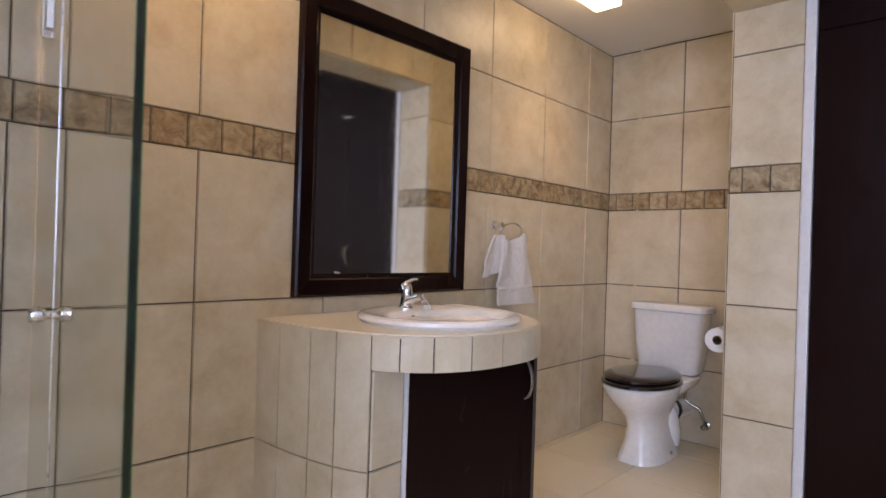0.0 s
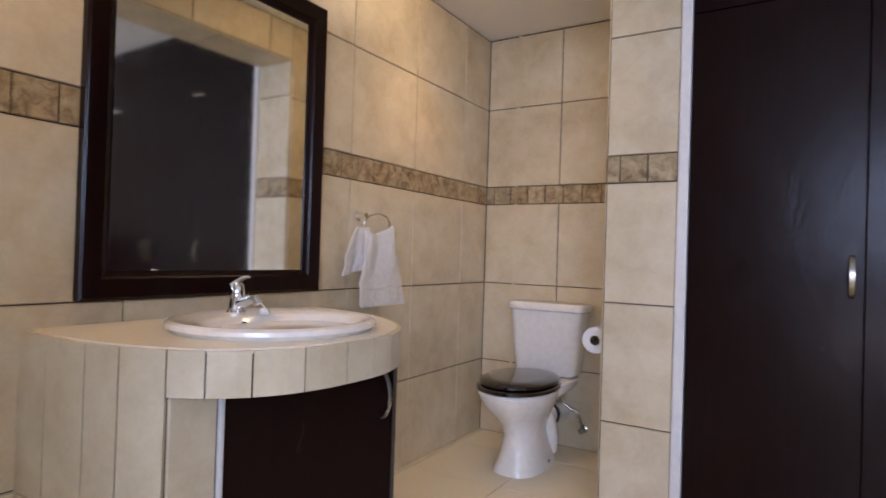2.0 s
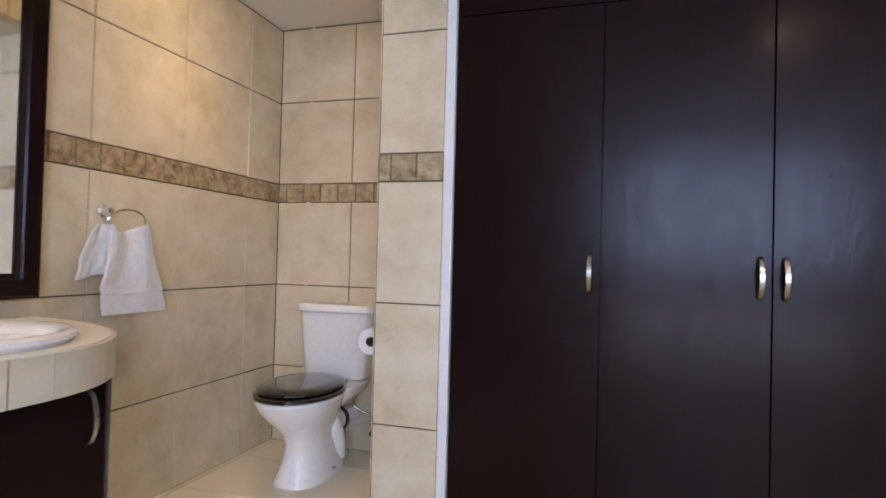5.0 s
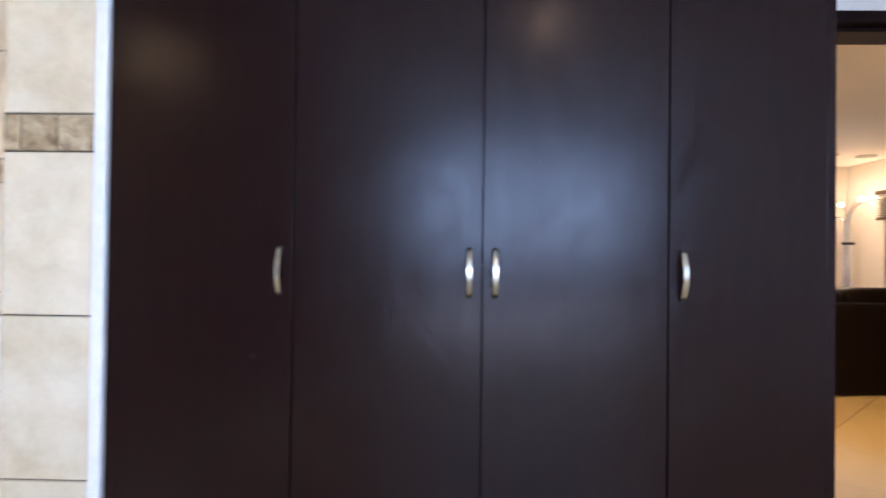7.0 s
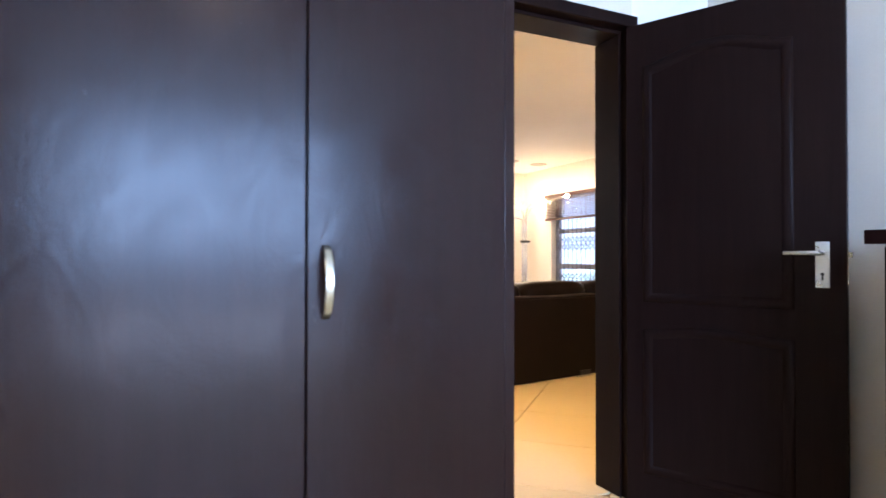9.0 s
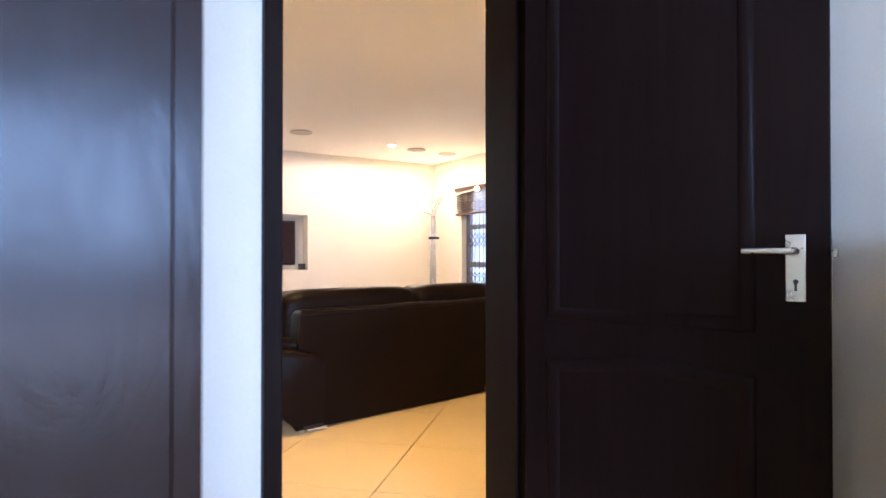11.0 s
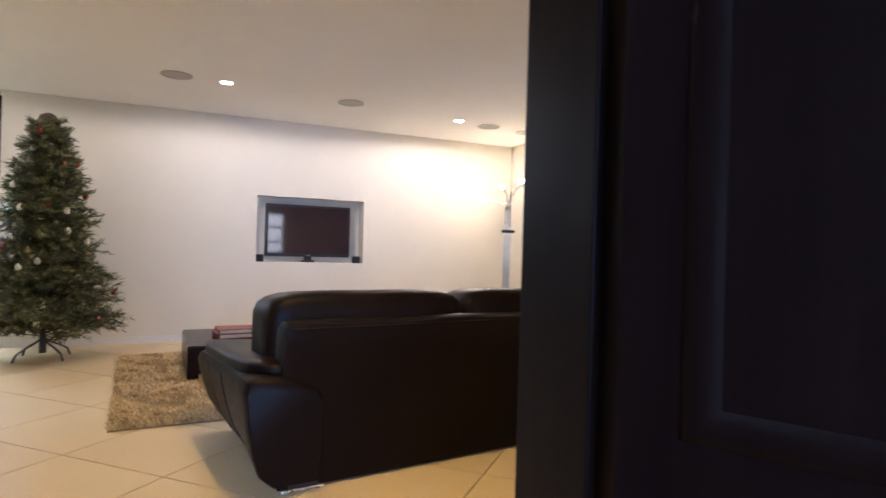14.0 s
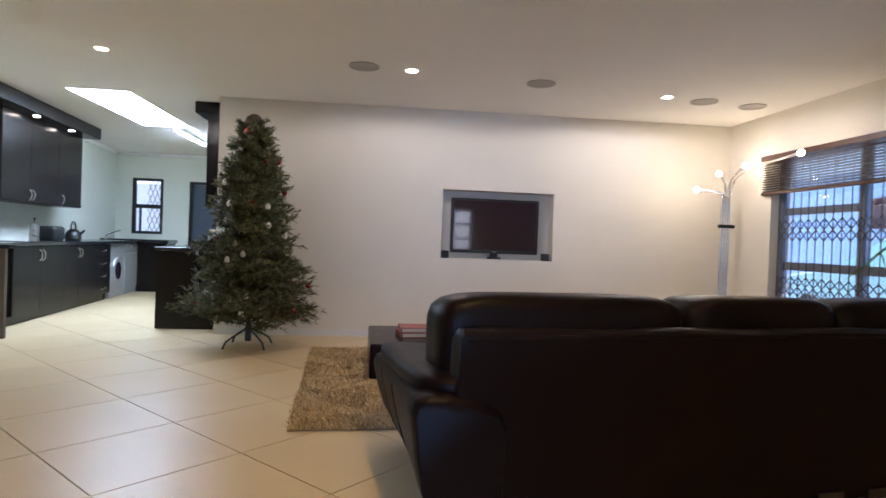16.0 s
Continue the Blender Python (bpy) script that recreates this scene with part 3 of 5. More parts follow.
def cloth(f, nu, nv, thick):
    """A closed double skin over f(u, v) -> (point, outward)."""
    b = bmesh.new()
    sides = []
    for s in (0, 1):
        g = []
        for j in range(nv + 1):
            row = []
            for i in range(nu + 1):
                p = f(i / nu, j / nv)
                row.append(b.verts.new((p[0] - s * thick, p[1], p[2])))
            g.append(row)
        sides.append(g)
    for s, g in enumerate(sides):
        for j in range(nv):
            for i in range(nu):
                q = (g[j][i], g[j][i + 1], g[j + 1][i + 1], g[j + 1][i])
                b.faces.new(q if s == 0 else q[::-1])
    a, c = sides
    rim = [(0, i) for i in range(nu + 1)] + [(j, nu) for j in range(1, nv + 1)] + [(nv, i) for i in range(nu - 1, -1, -1)] + [(j, 0) for j in range(nv - 1, 0, -1)]
    for k, (j, i) in enumerate(rim):
        j2, i2 = rim[(k + 1) % len(rim)]
        b.faces.new((a[j][i], c[j][i], c[j2][i2], a[j2][i2]))
    bmesh.ops.recalc_face_normals(b, faces=b.faces[:])
    return b


def towel_front(u, v):
    w = 0.085 + 0.058 * min(1, v * 1.6)
    fold = 0.013 * (1 - 0.8 * v) * math.sin(u * 8.5 + 2.2 * v + 0.4) + 0.007 * noise.noise((u * 4, v * 5, 3.1)) + 0.004 * noise.noise((u * 14, v * 15, 7.7))
    y = -0.345 + 0.06 * v + (u - 0.5) * 2 * w + 0.01 * math.sin(5 * v + 2 * u)
    z = 1.115 - 0.33 * v - 0.016 * math.cos(u * math.pi) * (1 - v) - 0.022 * (1 - v) * math.sin(u * math.pi)
    return (0.076 + fold + 0.004 * (abs(v - 0.76) < 0.014), y, z)


def towel_back(u, v):
    w = 0.035 + 0.045 * min(1, v * 1.8)
    fold = 0.010 * math.sin(u * 6 + 2) + 0.008 * noise.noise((u * 6, v * 5, 1.3))
    return (0.052 + fold, -0.425 - 0.03 * v + (u - 0.5) * 2 * w, 1.115 - 0.20 * v + 0.03 * u * v)


towel = thing("towel", "white terry hand towel hanging folded from the ring", "towel", pose(0, 0, 0))
part("front_fold", cloth(towel_front, 44, 40, 0.014), TOWEL, towel, smooth=True)
part("back_fold", cloth(towel_back, 26, 26, 0.012), TOWEL, towel, smooth=True)

# ---- bathroom: toilet ----
toilet = thing("toilet", "white close-coupled toilet with a black lacquered seat", "toilet", pose(0.460, 0.0, 0))
part("pan", loft([(0.0, 0, 0.385, 0.118, 0.218, 2.8), (0.018, 0, 0.385, 0.117, 0.215, 2.7), (0.05, 0, 0.388, 0.108, 0.2, 2.5), (0.10, 0, 0.39, 0.096, 0.18, 2.4), (0.17, 0, 0.385, 0.09, 0.168, 2.2), (0.22, 0, 0.365, 0.099, 0.178, 2.15), (0.265, 0, 0.335, 0.122, 0.198, 2.1),
                  (0.31, 0, 0.305, 0.15, 0.222, 2.1), (0.355, 0, 0.285, 0.17, 0.237, 2.1), (0.378, 0, 0.28, 0.176, 0.24, 2.1), (0.39, 0, 0.28, 0.17, 0.234, 2.1)], 48), CERAMIC, toilet, smooth=True)
part("trapway", sweep([(0.055, 0.40, 0.30), (0.075, 0.45, 0.22), (0.08, 0.49, 0.13), (0.075, 0.52, 0.05)], [0.035, 0.046, 0.044, 0.036], 16), CERAMIC, toilet, smooth=True)
part("pan_shelf", loft([(0.30, 0, 0.52, 0.10, 0.12, 4), (0.36, 0, 0.55, 0.165, 0.14, 4), (0.392, 0, 0.56, 0.172, 0.145, 5), (0.40, 0, 0.56, 0.168, 0.14, 5)], 36), CERAMIC, toilet, smooth=True)
part("outlet_pipe", sweep([(0.02, 0.42, 0.24), (0.035, 0.53, 0.22), (0.04, 0.64, 0.2), (0.04, 0.76, 0.19)], [0.05, 0.056, 0.056, 0.056], 18), CERAMIC, toilet, smooth=True)
part("outlet_seal", lathe([(0.045, -0.012), (0.064, -0.012), (0.066, 0.012), (0.045, 0.012)], 24, m=pose(0.037, 0.57, 0.213, 96, 0, 0)), BLACKP, toilet, "black rubber outlet seal")
cist = part("cistern", loft([(0.405, 0, 0.655, 0.155, 0.075, 5), (0.415, 0, 0.655, 0.165, 0.082, 5), (0.55, 0, 0.655, 0.185, 0.089, 5), (0.735, 0, 0.655, 0.199, 0.095, 5)], 48), CERAMIC, toilet, smooth=True)
part("cistern_lid", loft([(0.736, 0, 0.652, 0.208, 0.098, 5), (0.742, 0, 0.652, 0.216, 0.105, 5), (0.765, 0, 0.652, 0.216, 0.105, 5), (0.777, 0, 0.652, 0.205, 0.096, 5), (0.781, 0, 0.652, 0.15, 0.06, 4)], 48), CERAMIC, toilet, smooth=True)
part("flush_button", lathe([(0.0, 0.012), (0.016, 0.012), (0.019, 0.009), (0.026, 0.006), (0.028, 0.0)], 24, m=pose(0, 0.645, 0.779)), CHROME, toilet, "chrome flush button", True)
part("seat", loft([(0.392, 0, 0.283, 0.174, 0.238, 2.15), (0.398, 0, 0.283, 0.184, 0.248, 2.15), (0.410, 0, 0.283, 0.184, 0.248, 2.15), (0.416, 0, 0.283, 0.176, 0.24, 2.15)], 48), SEATW, toilet, "black lacquered seat", True)
part("seat_lid", loft([(0.418, 0, 0.29, 0.166, 0.232, 2.15), (0.424, 0, 0.29, 0.174, 0.24, 2.15), (0.434, 0, 0.29, 0.174, 0.24, 2.15), (0.444, 0, 0.293, 0.16, 0.226, 2.15), (0.449, 0, 0.298, 0.115, 0.18, 2.1)], 48), SEATW, toilet, "black lacquered lid", True)
for dx in (-0.08, 0.08):
    part("seat_hinge", sweep([(dx - 0.025, 0.535, 0.412), (dx + 0.025, 0.535, 0.412)], 0.011, 12), STEEL, toilet)
part("floor_bolt", lathe([(0, 0.012), (0.008, 0.01), (0.01, 0.0)], 12, m=pose(0.112, 0.40, 0.03, 0, 80, 0)), STEEL, toilet)

pipe = thing("supply_pipe", "braided supply pipe bent from wall valve to cistern", "pipe", pose(0, 0, 0))
part("hose", sweep([(0.558, 0.67, 0.415), (0.556, 0.68, 0.37), (0.548, 0.69, 0.32), (0.527, 0.70, 0.275), (0.528, 0.705, 0.245), (0.56, 0.71, 0.222), (0.605, 0.715, 0.205), (0.622, 0.715, 0.16), (0.632, 0.73, 0.118)], 0.0085, 10), BRASSY, pipe, smooth=True)
part("valve", lathe([(0, 0.0), (0.022, 0.0), (0.022, 0.006), (0.011, 0.01), (0.011, 0.04), (0.015, 0.042), (0.015, 0.055), (0, 0.058)], 18, m=pose(0.632, 0.752, 0.112, 90, 0, 0)), BRASSY, pipe, smooth=True)

holder = thing("toilet_roll_holder", "chrome toilet roll holder on the tiled wall end", "holder", pose(0.942, 0.135, 0.755))
part("mount", lathe([(0, 0.0), (0.022, 0.0), (0.022, 0.006), (0.012, 0.012), (0.009, 0.03), (0, 0.034)], 20, m=pose(0, 0.0, 0, 0, -90, 0)), CHROME, holder, smooth=True)
part("arm", sweep([(-0.03, 0, 0), (-0.055, 0, -0.01), (-0.07, -0.002, -0.04), (-0.07, -0.01, -0.075), (-0.07, -0.06, -0.08), (-0.07, 0.085, -0.08)], 0.004, 8), CHROME, holder, smooth=True)
roll = thing("toilet_roll", "part-used white toilet roll on its holder", "toilet roll", pose(0.874, 0.150, 0.676, 90, 0, 0))
part("paper", lathe([(0.021, -0.05), (0.052, -0.05), (0.054, -0.047), (0.054, 0.047), (0.052, 0.05), (0.021, 0.05), (0.021, -0.05)], 36), PAPER, roll, smooth=True)
part("core", lathe([(0.018, -0.049), (0.0205, -0.049), (0.0205, 0.049), (0.018, 0.049), (0.018, -0.049)], 30), plain("cardboard", (0.22, 0.16, 0.1), 0.9), roll, "grey cardboard core", True)
part("loose_sheet", bx(0.052, 0.0535, -0.05, 0.05, -0.05, 0.05), PAPER, roll)

# ---- bathroom: shower screen ----
screen = thing("shower_screen", "frameless glass shower screen with chrome fittings", "shower screen", pose(0, -2.245, 0, 0, 0, -7.5))
fixed = part("fixed_panel", bx(0.405, 1.022, -0.004, 0.004, 0.02, 2.02), SGLASS, screen, "clear fixed glass panel")
part("glass_edge", bx(1.0225, 1.028, -0.005, 0.005, 0.02, 2.02), EDGEG, fixed, "green polished glass edge")
sdoor = part("glass_door", bx(0.02, 0.398, -0.003, 0.003, 0.03, 2.0), SGLASS, screen, "clear hinged glass door")
part("door_seal", bx(0.3985, 0.4035, -0.005, 0.005, 0.03, 2.0, 0.001), STEEL, sdoor, "grey edge seal")
knob = [(0, 0.0), (0.009, 0.0), (0.009, 0.012), (0.015, 0.016), (0.017, 0.022), (0.017, 0.036), (0.014, 0.04), (0, 0.041)]
for sgn in (90, -90):
    part("knob", lathe(knob, 20, m=pose(0.372, 0, 0.885, sgn, 0, 0)), CHROME, sdoor, "round chrome knob", True)
part("hinge", bx(0.10, 0.19, -0.012, 0.012, 1.50, 1.57, 0.003, bm=bx(0.14, 0.15, -0.016, 0.016, 1.49, 1.58, 0.003)), CHROME, sdoor, "chrome plate hinge")
part("hinge", bx(0.10, 0.19, -0.012, 0.012, 0.30, 0.37, 0.003), CHROME, sdoor, "chrome plate hinge")
part("floor_channel", bx(0.0, 1.02, -0.012, 0.012, 0.0, 0.02, 0.002), CHROME, screen)

bath_lamp = thing("ceiling_light", "lit rectangular ceiling light over the mirror", "ceiling light", pose(0.37, -0.20, 2.28))
part("housing", bx(-0.085, 0.085, -0.19, 0.19, -0.012, 0.0, 0.003), WHITEP, bath_lamp)
part("diffuser", bx(-0.07, 0.07, -0.175, 0.175, -0.055, -0.0125, 0.012), BATHON, bath_lamp, "glowing white diffuser")

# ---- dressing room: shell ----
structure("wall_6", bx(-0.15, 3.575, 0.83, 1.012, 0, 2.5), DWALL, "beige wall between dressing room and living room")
w7 = bx(4.39, 5.5, 0.83, 1.012, 0, 2.5)
bx(5.88, 8.0, 0.83, 1.012, 0, 2.5, bm=w7)
bx(5.5, 5.88, 0.83, 1.012, 0, 0.84, bm=w7)
bx(5.5, 5.88, 0.83, 1.012, 1.68, 2.5, bm=w7)
structure("wall_7", w7, WALLP, "cream wall beside the door")
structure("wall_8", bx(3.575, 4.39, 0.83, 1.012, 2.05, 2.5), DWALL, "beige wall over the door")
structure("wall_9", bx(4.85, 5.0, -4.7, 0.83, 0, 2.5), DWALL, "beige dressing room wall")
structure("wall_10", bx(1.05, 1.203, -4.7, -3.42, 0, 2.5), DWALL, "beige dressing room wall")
sw = bx(1.203, 1.75, -4.75, -4.6, 0, 2.5)
bx(4.15, 4.85, -4.75, -4.6, 0, 2.5, bm=sw)
bx(1.75, 4.15, -4.75, -4.6, 0, 0.08, bm=sw)
bx(1.75, 4.15, -4.75, -4.6, 2.22, 2.5, bm=sw)
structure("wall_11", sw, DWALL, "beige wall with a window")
structure("ceiling_2", bx(1.203, 4.85, -4.6, 0.83, 2.42, 2.55), CEIL, "white dressing room ceiling")
wf = thing("window_1", "dark framed bedroom window", "window", kind="structure")
for x0, x1, z0, z1 in ((1.75, 1.8, 0.08, 2.22), (4.1, 4.15, 0.08, 2.22), (2.925, 2.975, 0.98, 2.17), (1.8, 4.1, 0.64, 0.98), (1.8, 4.1, 0.08, 0.11), (1.8, 4.1, 2.17, 2.22)):
    part("window_frame", bx(x0, x1, -4.64, -4.6, z0, z1, 0.004), WINF, wf)

# ---- dressing room: wardrobe ----
ward = thing("wardrobe", "dark espresso wood built-in wardrobe with four doors", "wardrobe", pose(1.24, 0, 0))
WE = [0.0, 0.532, 1.064, 1.579, 2.034]
part("side_panel", bx(0.0, 0.02, 0.024, 0.82, 0.0, 2.415), DARKW, ward)
part("side_panel", bx(2.010, 2.034, 0.0, 0.82, 0.0, 2.415, 0.001), DARKW, ward)
part("top_panel", bx(0.02, 2.010, 0.024, 0.82, 2.395, 2.415), DARKW, ward)
part("back_panel", bx(0.02, 2.010, 0.8, 0.82, 0.0, 2.395), DARKW, ward)
for k in range(3):
    part("divider", bx(WE[k + 1] - 0.009, WE[k + 1] + 0.009, 0.024, 0.8, 0.08, 2.395), DARKW, ward)
for k in range(4):
    part("shelf", bx(WE[k] + (0.02 if k == 0 else 0.009), WE[k + 1] - (0.024 if k == 3 else 0.009), 0.024, 0.8, 1.918, 1.938), DARKW, ward)
part("plinth", bx(0.0, 2.010, 0.05, 0.07, 0.0, 0.08), DARKW, ward)
for k in range(4):
    x0, x1 = WE[k] + 0.002, WE[k + 1] - 0.002 - (0.022 if k == 3 else 0)
    dr = part("door", bx(x0, x1, 0.0, 0.02, 0.085, 1.926, 0.0015), DARKW, ward, "tall dark wood door")
    hx = (x1 - 0.034) if k < 2 else (x0 + 0.034)
    hd = part("handle", bow_handle(0.135, 0.034, 0.0085), BRASSY, dr, "satin nickel bow handle", True)
    hd.matrix_basis = pose(hx, 0.0, 0.982)
for k in range(2):
    x0, x1 = WE[2 * k] + 0.002, WE[2 * k + 2] - 0.002 - (0.022 if k == 1 else 0)
    dr = part("upper_door", bx(x0, x1, 0.0, 0.02, 1.930, 2.41, 0.0015), DARKW, ward, "dark wood top cupboard door")
    hd = part("handle", bow_handle(0.135, 0.034, 0.0085), BRASSY, dr, "satin nickel bow handle", True)
    hd.matrix_basis = pose((x0 + x1) / 2, 0.0, 1.975, 0, 90, 0)

# ---- dressing room: door and frame ----
dfr = thing("door_1", "dark stained timber door frame", "door frame", kind="structure")
for x0, x1, nm in ((3.555, 3.598, "jamb"), (4.358, 4.402, "jamb")):
    part(nm, bx(x0, x1, 0.805, 1.018, 0.0, 2.0105, 0.004), DOORW, dfr)
part("stop", bx(3.598, 3.612, 0.86, 1.018, 0.0, 1.994, 0.003), DOORW, dfr)
part("stop", bx(4.344, 4.358, 0.86, 1.018, 0.0, 1.994, 0.003), DOORW, dfr)
part("stop", bx(3.599, 4.357, 0.86, 1.018, 1.9945, 2.0105, 0.003), DOORW, dfr)
part("head", bx(3.555, 4.402, 0.805, 1.018, 2.011, 2.062, 0.004), DOORW, dfr)
part("strike_plate", bx(3.5982, 3.6005, 0.83, 0.855, 0.94, 1.06), BRONZE, dfr, "dark bronze strike plate")

leaf = thing("door_leaf", "open dark stained door with arched moulded panels", "door", pose(4.340, 0.795, 0, 0, 0, -64))
part("slab", bx(-0.012, 0.757, 0.0, 0.04, 0.008, 2.004, 0.003), DOORW, leaf)


def panel_outline(x0, x1, z0, z1, rise, k=18):
    pts = [(x0, z0), (x1, z0)]
    for i in range(k + 1):
        f = i / k
        pts.append((x1 + (x0 - x1) * f, z1 + rise * (0.5 - 0.5 * math.cos(2 * math.pi * f)) ** 0.75))
    return pts


def moulding(x0, x1, z0, z1, rise, y, out):
    """A raised bead round a panel, with a field inside it."""
    prof = [(0.0, 0.0), (0.005, 0.006), (0.014, 0.009), (0.024, 0.009), (0.032, 0.006), (0.038, 0.0), (0.041, -0.001), (0.044, 0.0)]
    b = bmesh.new()
    o = panel_outline(x0, x1, z0, z1, rise)
    c = Vector(((x0 + x1) / 2, (z0 + z1) / 2))
    n = len(o)
    loops = []
    for d, hgt in prof:
        loop = []
        for x, z in o:
            sx = 1 - d / ((x1 - x0) / 2)
            sz = 1 - d / ((z1 - z0) / 2)
            loop.append(b.verts.new((c.x + (x - c.x) * sx, y + out * hgt, c.y + (z - c.y) * sz)))
        loops.append(loop)
    for p, q in zip(loops, loops[1:]):
        for i in range(n):
            b.faces.new((p[i], p[(i + 1) % n], q[(i + 1) % n], q[i]))
    bmesh.ops.recalc_face_normals(b, faces=b.faces[:])
    return b


for y, out in ((0.0, -1), (0.04, 1)):
    part("panel_moulding", moulding(0.058, 0.600, 0.845, 1.822, 0.06, y, out), DOORW, leaf, "arched panel moulding", True)
    part("panel_moulding", moulding(0.058, 0.600, 0.14, 0.735, 0.02, y, out), DOORW, leaf, "lower panel moulding", True)
for y, out, nm in ((0.0, -1, "handle_plate"), (0.04, 1, "handle_plate")):
    pl = part("handle_plate", bx(0.664, 0.706, min(y, y + out * 0.004), max(y, y + out * 0.004), 0.925, 1.085, 0.0015), STEEL, leaf, "steel lock plate")
    part("lever", sweep([(0.685, y, 1.045), (0.685, y + out * 0.035, 1.045), (0.68, y + out * 0.045, 1.045), (0.642, y + out * 0.046, 1.046), (0.572, y + out * 0.044, 1.046)], [0.009, 0.009, 0.009, 0.008, 0.007], 10), STEEL, pl, "steel lever handle", True)
    part("keyhole", bx(0.682, 0.688, y + out * 0.0045 - 0.0005, y + out * 0.0045 + 0.0005, 0.95, 0.972, bm=lathe([(0, -0.0008), (0.006, -0.0008), (0.006, 0.0008), (0, 0.0008)], 14, m=pose(0.685, y + out * 0.0045, 0.972, 90, 0, 0))), BLACKP, pl)
part("latch_plate", bx(0.757, 0.759, 0.01, 0.03, 0.93, 1.09), BRASSY, leaf)
part("latch_bolt", bx(0.759, 0.771, 0.013, 0.027, 1.03, 1.05, 0.002), BRASSY, leaf)
for z in (0.25, 1.75):
    part("hinge", sweep([(-0.014, 0.045, z - 0.05), (-0.014, 0.045, z + 0.05)], 0.007, 10), STEEL, leaf)

# ---- dressing room: chest ----
chest = thing("cupboard", "tall plain dark wood cupboard with an overhanging top", "cupboard", pose(4.264, -0.162, 0))
part("top", bx(0.0, 0.58, -1.0, 0.0, 1.066, 1.104, 0.003), DARKW, chest)
part("body", bx(0.055, 0.58, -0.975, -0.028, 0.0, 1.065, 0.002), DARKW, chest)
for y0 in (-0.975, -0.073):
    part("front_stile", bx(0.042, 0.054, y0, y0 + 0.045, 0.0, 1.06, 0.002), DARKW, chest)
part("top_rail", bx(0.042, 0.054, -0.929, -0.074, 1.03, 1.064, 0.002), DARKW, chest)
part("bottom_rail", bx(0.042, 0.054, -0.929, -0.074, 0.0, 0.06, 0.002), DARKW, chest)
for y0, y1, ky in ((-0.927, -0.503, -0.53), (-0.500, -0.076, -0.47)):
    d = part("door", bx(0.046, 0.0545, y0, y1, 0.062, 1.028, 0.002), DARKW, chest)
    part("knob", lathe([(0, 0.024), (0.012, 0.022), (0.013, 0.014), (0.006, 0.006), (0.007, 0)], 14, m=pose(0.046, ky, 0.62, 0, -90, 0)), STEEL, d, smooth=True)


def downlight(x, y, z, watts, group, colour=(1.0, 0.88, 0.72), cone=168, blend=0.7):
    dl = thing("downlight", "lit recessed downlight with a white rim", "downlight", pose(x, y, z), group)
    part("rim", lathe([(0.045, -0.001), (0.058, -0.001), (0.060, -0.004), (0.054, -0.007), (0.045, -0.004), (0.045, -0.001)], 30), WHITEP, dl, smooth=True)
    part("lens", lathe([(0.0, -0.003), (0.044, -0.003), (0.044, -0.001)], 26), SPOTON, dl, "glowing warm lens")
    d = bpy.data.lights.new("downlight_beam", "SPOT")
    d.energy, d.color, d.spot_size, d.spot_blend, d.shadow_soft_size = watts, colour, radians(cone), blend, 0.055
    new("downlight_beam", d).matrix_world = look((x, y, z - 0.012), (x, y + 1e-4, 0))


downlight(2.75, -1.75, 2.42, 7, "dressing room downlights", (1.0, 0.80, 0.55))
# added spot, strengthens the ceiling light's downward beam over counter and toilet
downlight(0.42, -0.05, 2.28, 31, "bathroom downlights", (1.0, 0.93, 0.61), 118)
# unseen fill downlight, added to warm and brighten the mirror wall's near end
downlight(0.34, -1.95, 2.28, 14, "bathroom downlights", (1.0, 0.84, 0.48))

# ---- living room: shell ----
tvw = bx(2.38, 4.645, 6.857, 7.12, 0, 2.5)
bx(5.83, 7.78, 6.857, 7.12, 0, 2.5, bm=tvw)
bx(4.645, 5.83, 6.857, 7.12, 0, 0.836, bm=tvw)
bx(4.645, 5.83, 6.857, 7.12, 1.552, 2.5, bm=tvw)
bx(4.645, 5.83, 7.05, 7.12, 0.836, 1.552, bm=tvw)
wtv = structure("wall_12", tvw, WALLP, "cream painted wall with a recess for the television")
structure("trim_2", bx(2.384, 7.776, 6.853, 6.8565, 0.0, 0.07, 0.001), WHITEP, "low pale skirting tile along the wall")
for x0, x1, z0, z1 in ((3.72, 4.22, 0.86, 1.88), (6.35, 6.78, 0.86, 1.88)):
    for a, b, c, d in ((x0, x1, z1, z1 + 0.004), (x0 + 0.02, x1, z0, z0 + 0.003)):
        structure("trim_3", bx(a, b, 6.8555, 6.8568, c, d), WHITEP, "faint seam of a filled panel in the wall")
we = bx(7.78, 8.0, 1.012, 3.7, 0, 2.5)
bx(7.78, 8.0, 6.14, 7.12, 0, 2.5, bm=we)
bx(7.78, 8.0, 3.7, 6.14, 0, 0.22, bm=we)
bx(7.78, 8.0, 3.7, 6.14, 1.95, 2.5, bm=we)
structure("wall_13", we, WALLP, "cream wall with a wide barred window")
ce = bx(-1.5, 0.9, 1.012, 12.6, 2.372, 2.5)
bx(1.5, 8.0, 1.012, 12.6, 2.372, 2.5, bm=ce)
bx(0.9, 1.5, 1.012, 6.9, 2.372, 2.5, bm=ce)
bx(0.9, 1.5, 8.8, 12.6, 2.372, 2.5, bm=ce)
structure("ceiling_3", ce, CEIL, "white ceiling of living room and kitchen")

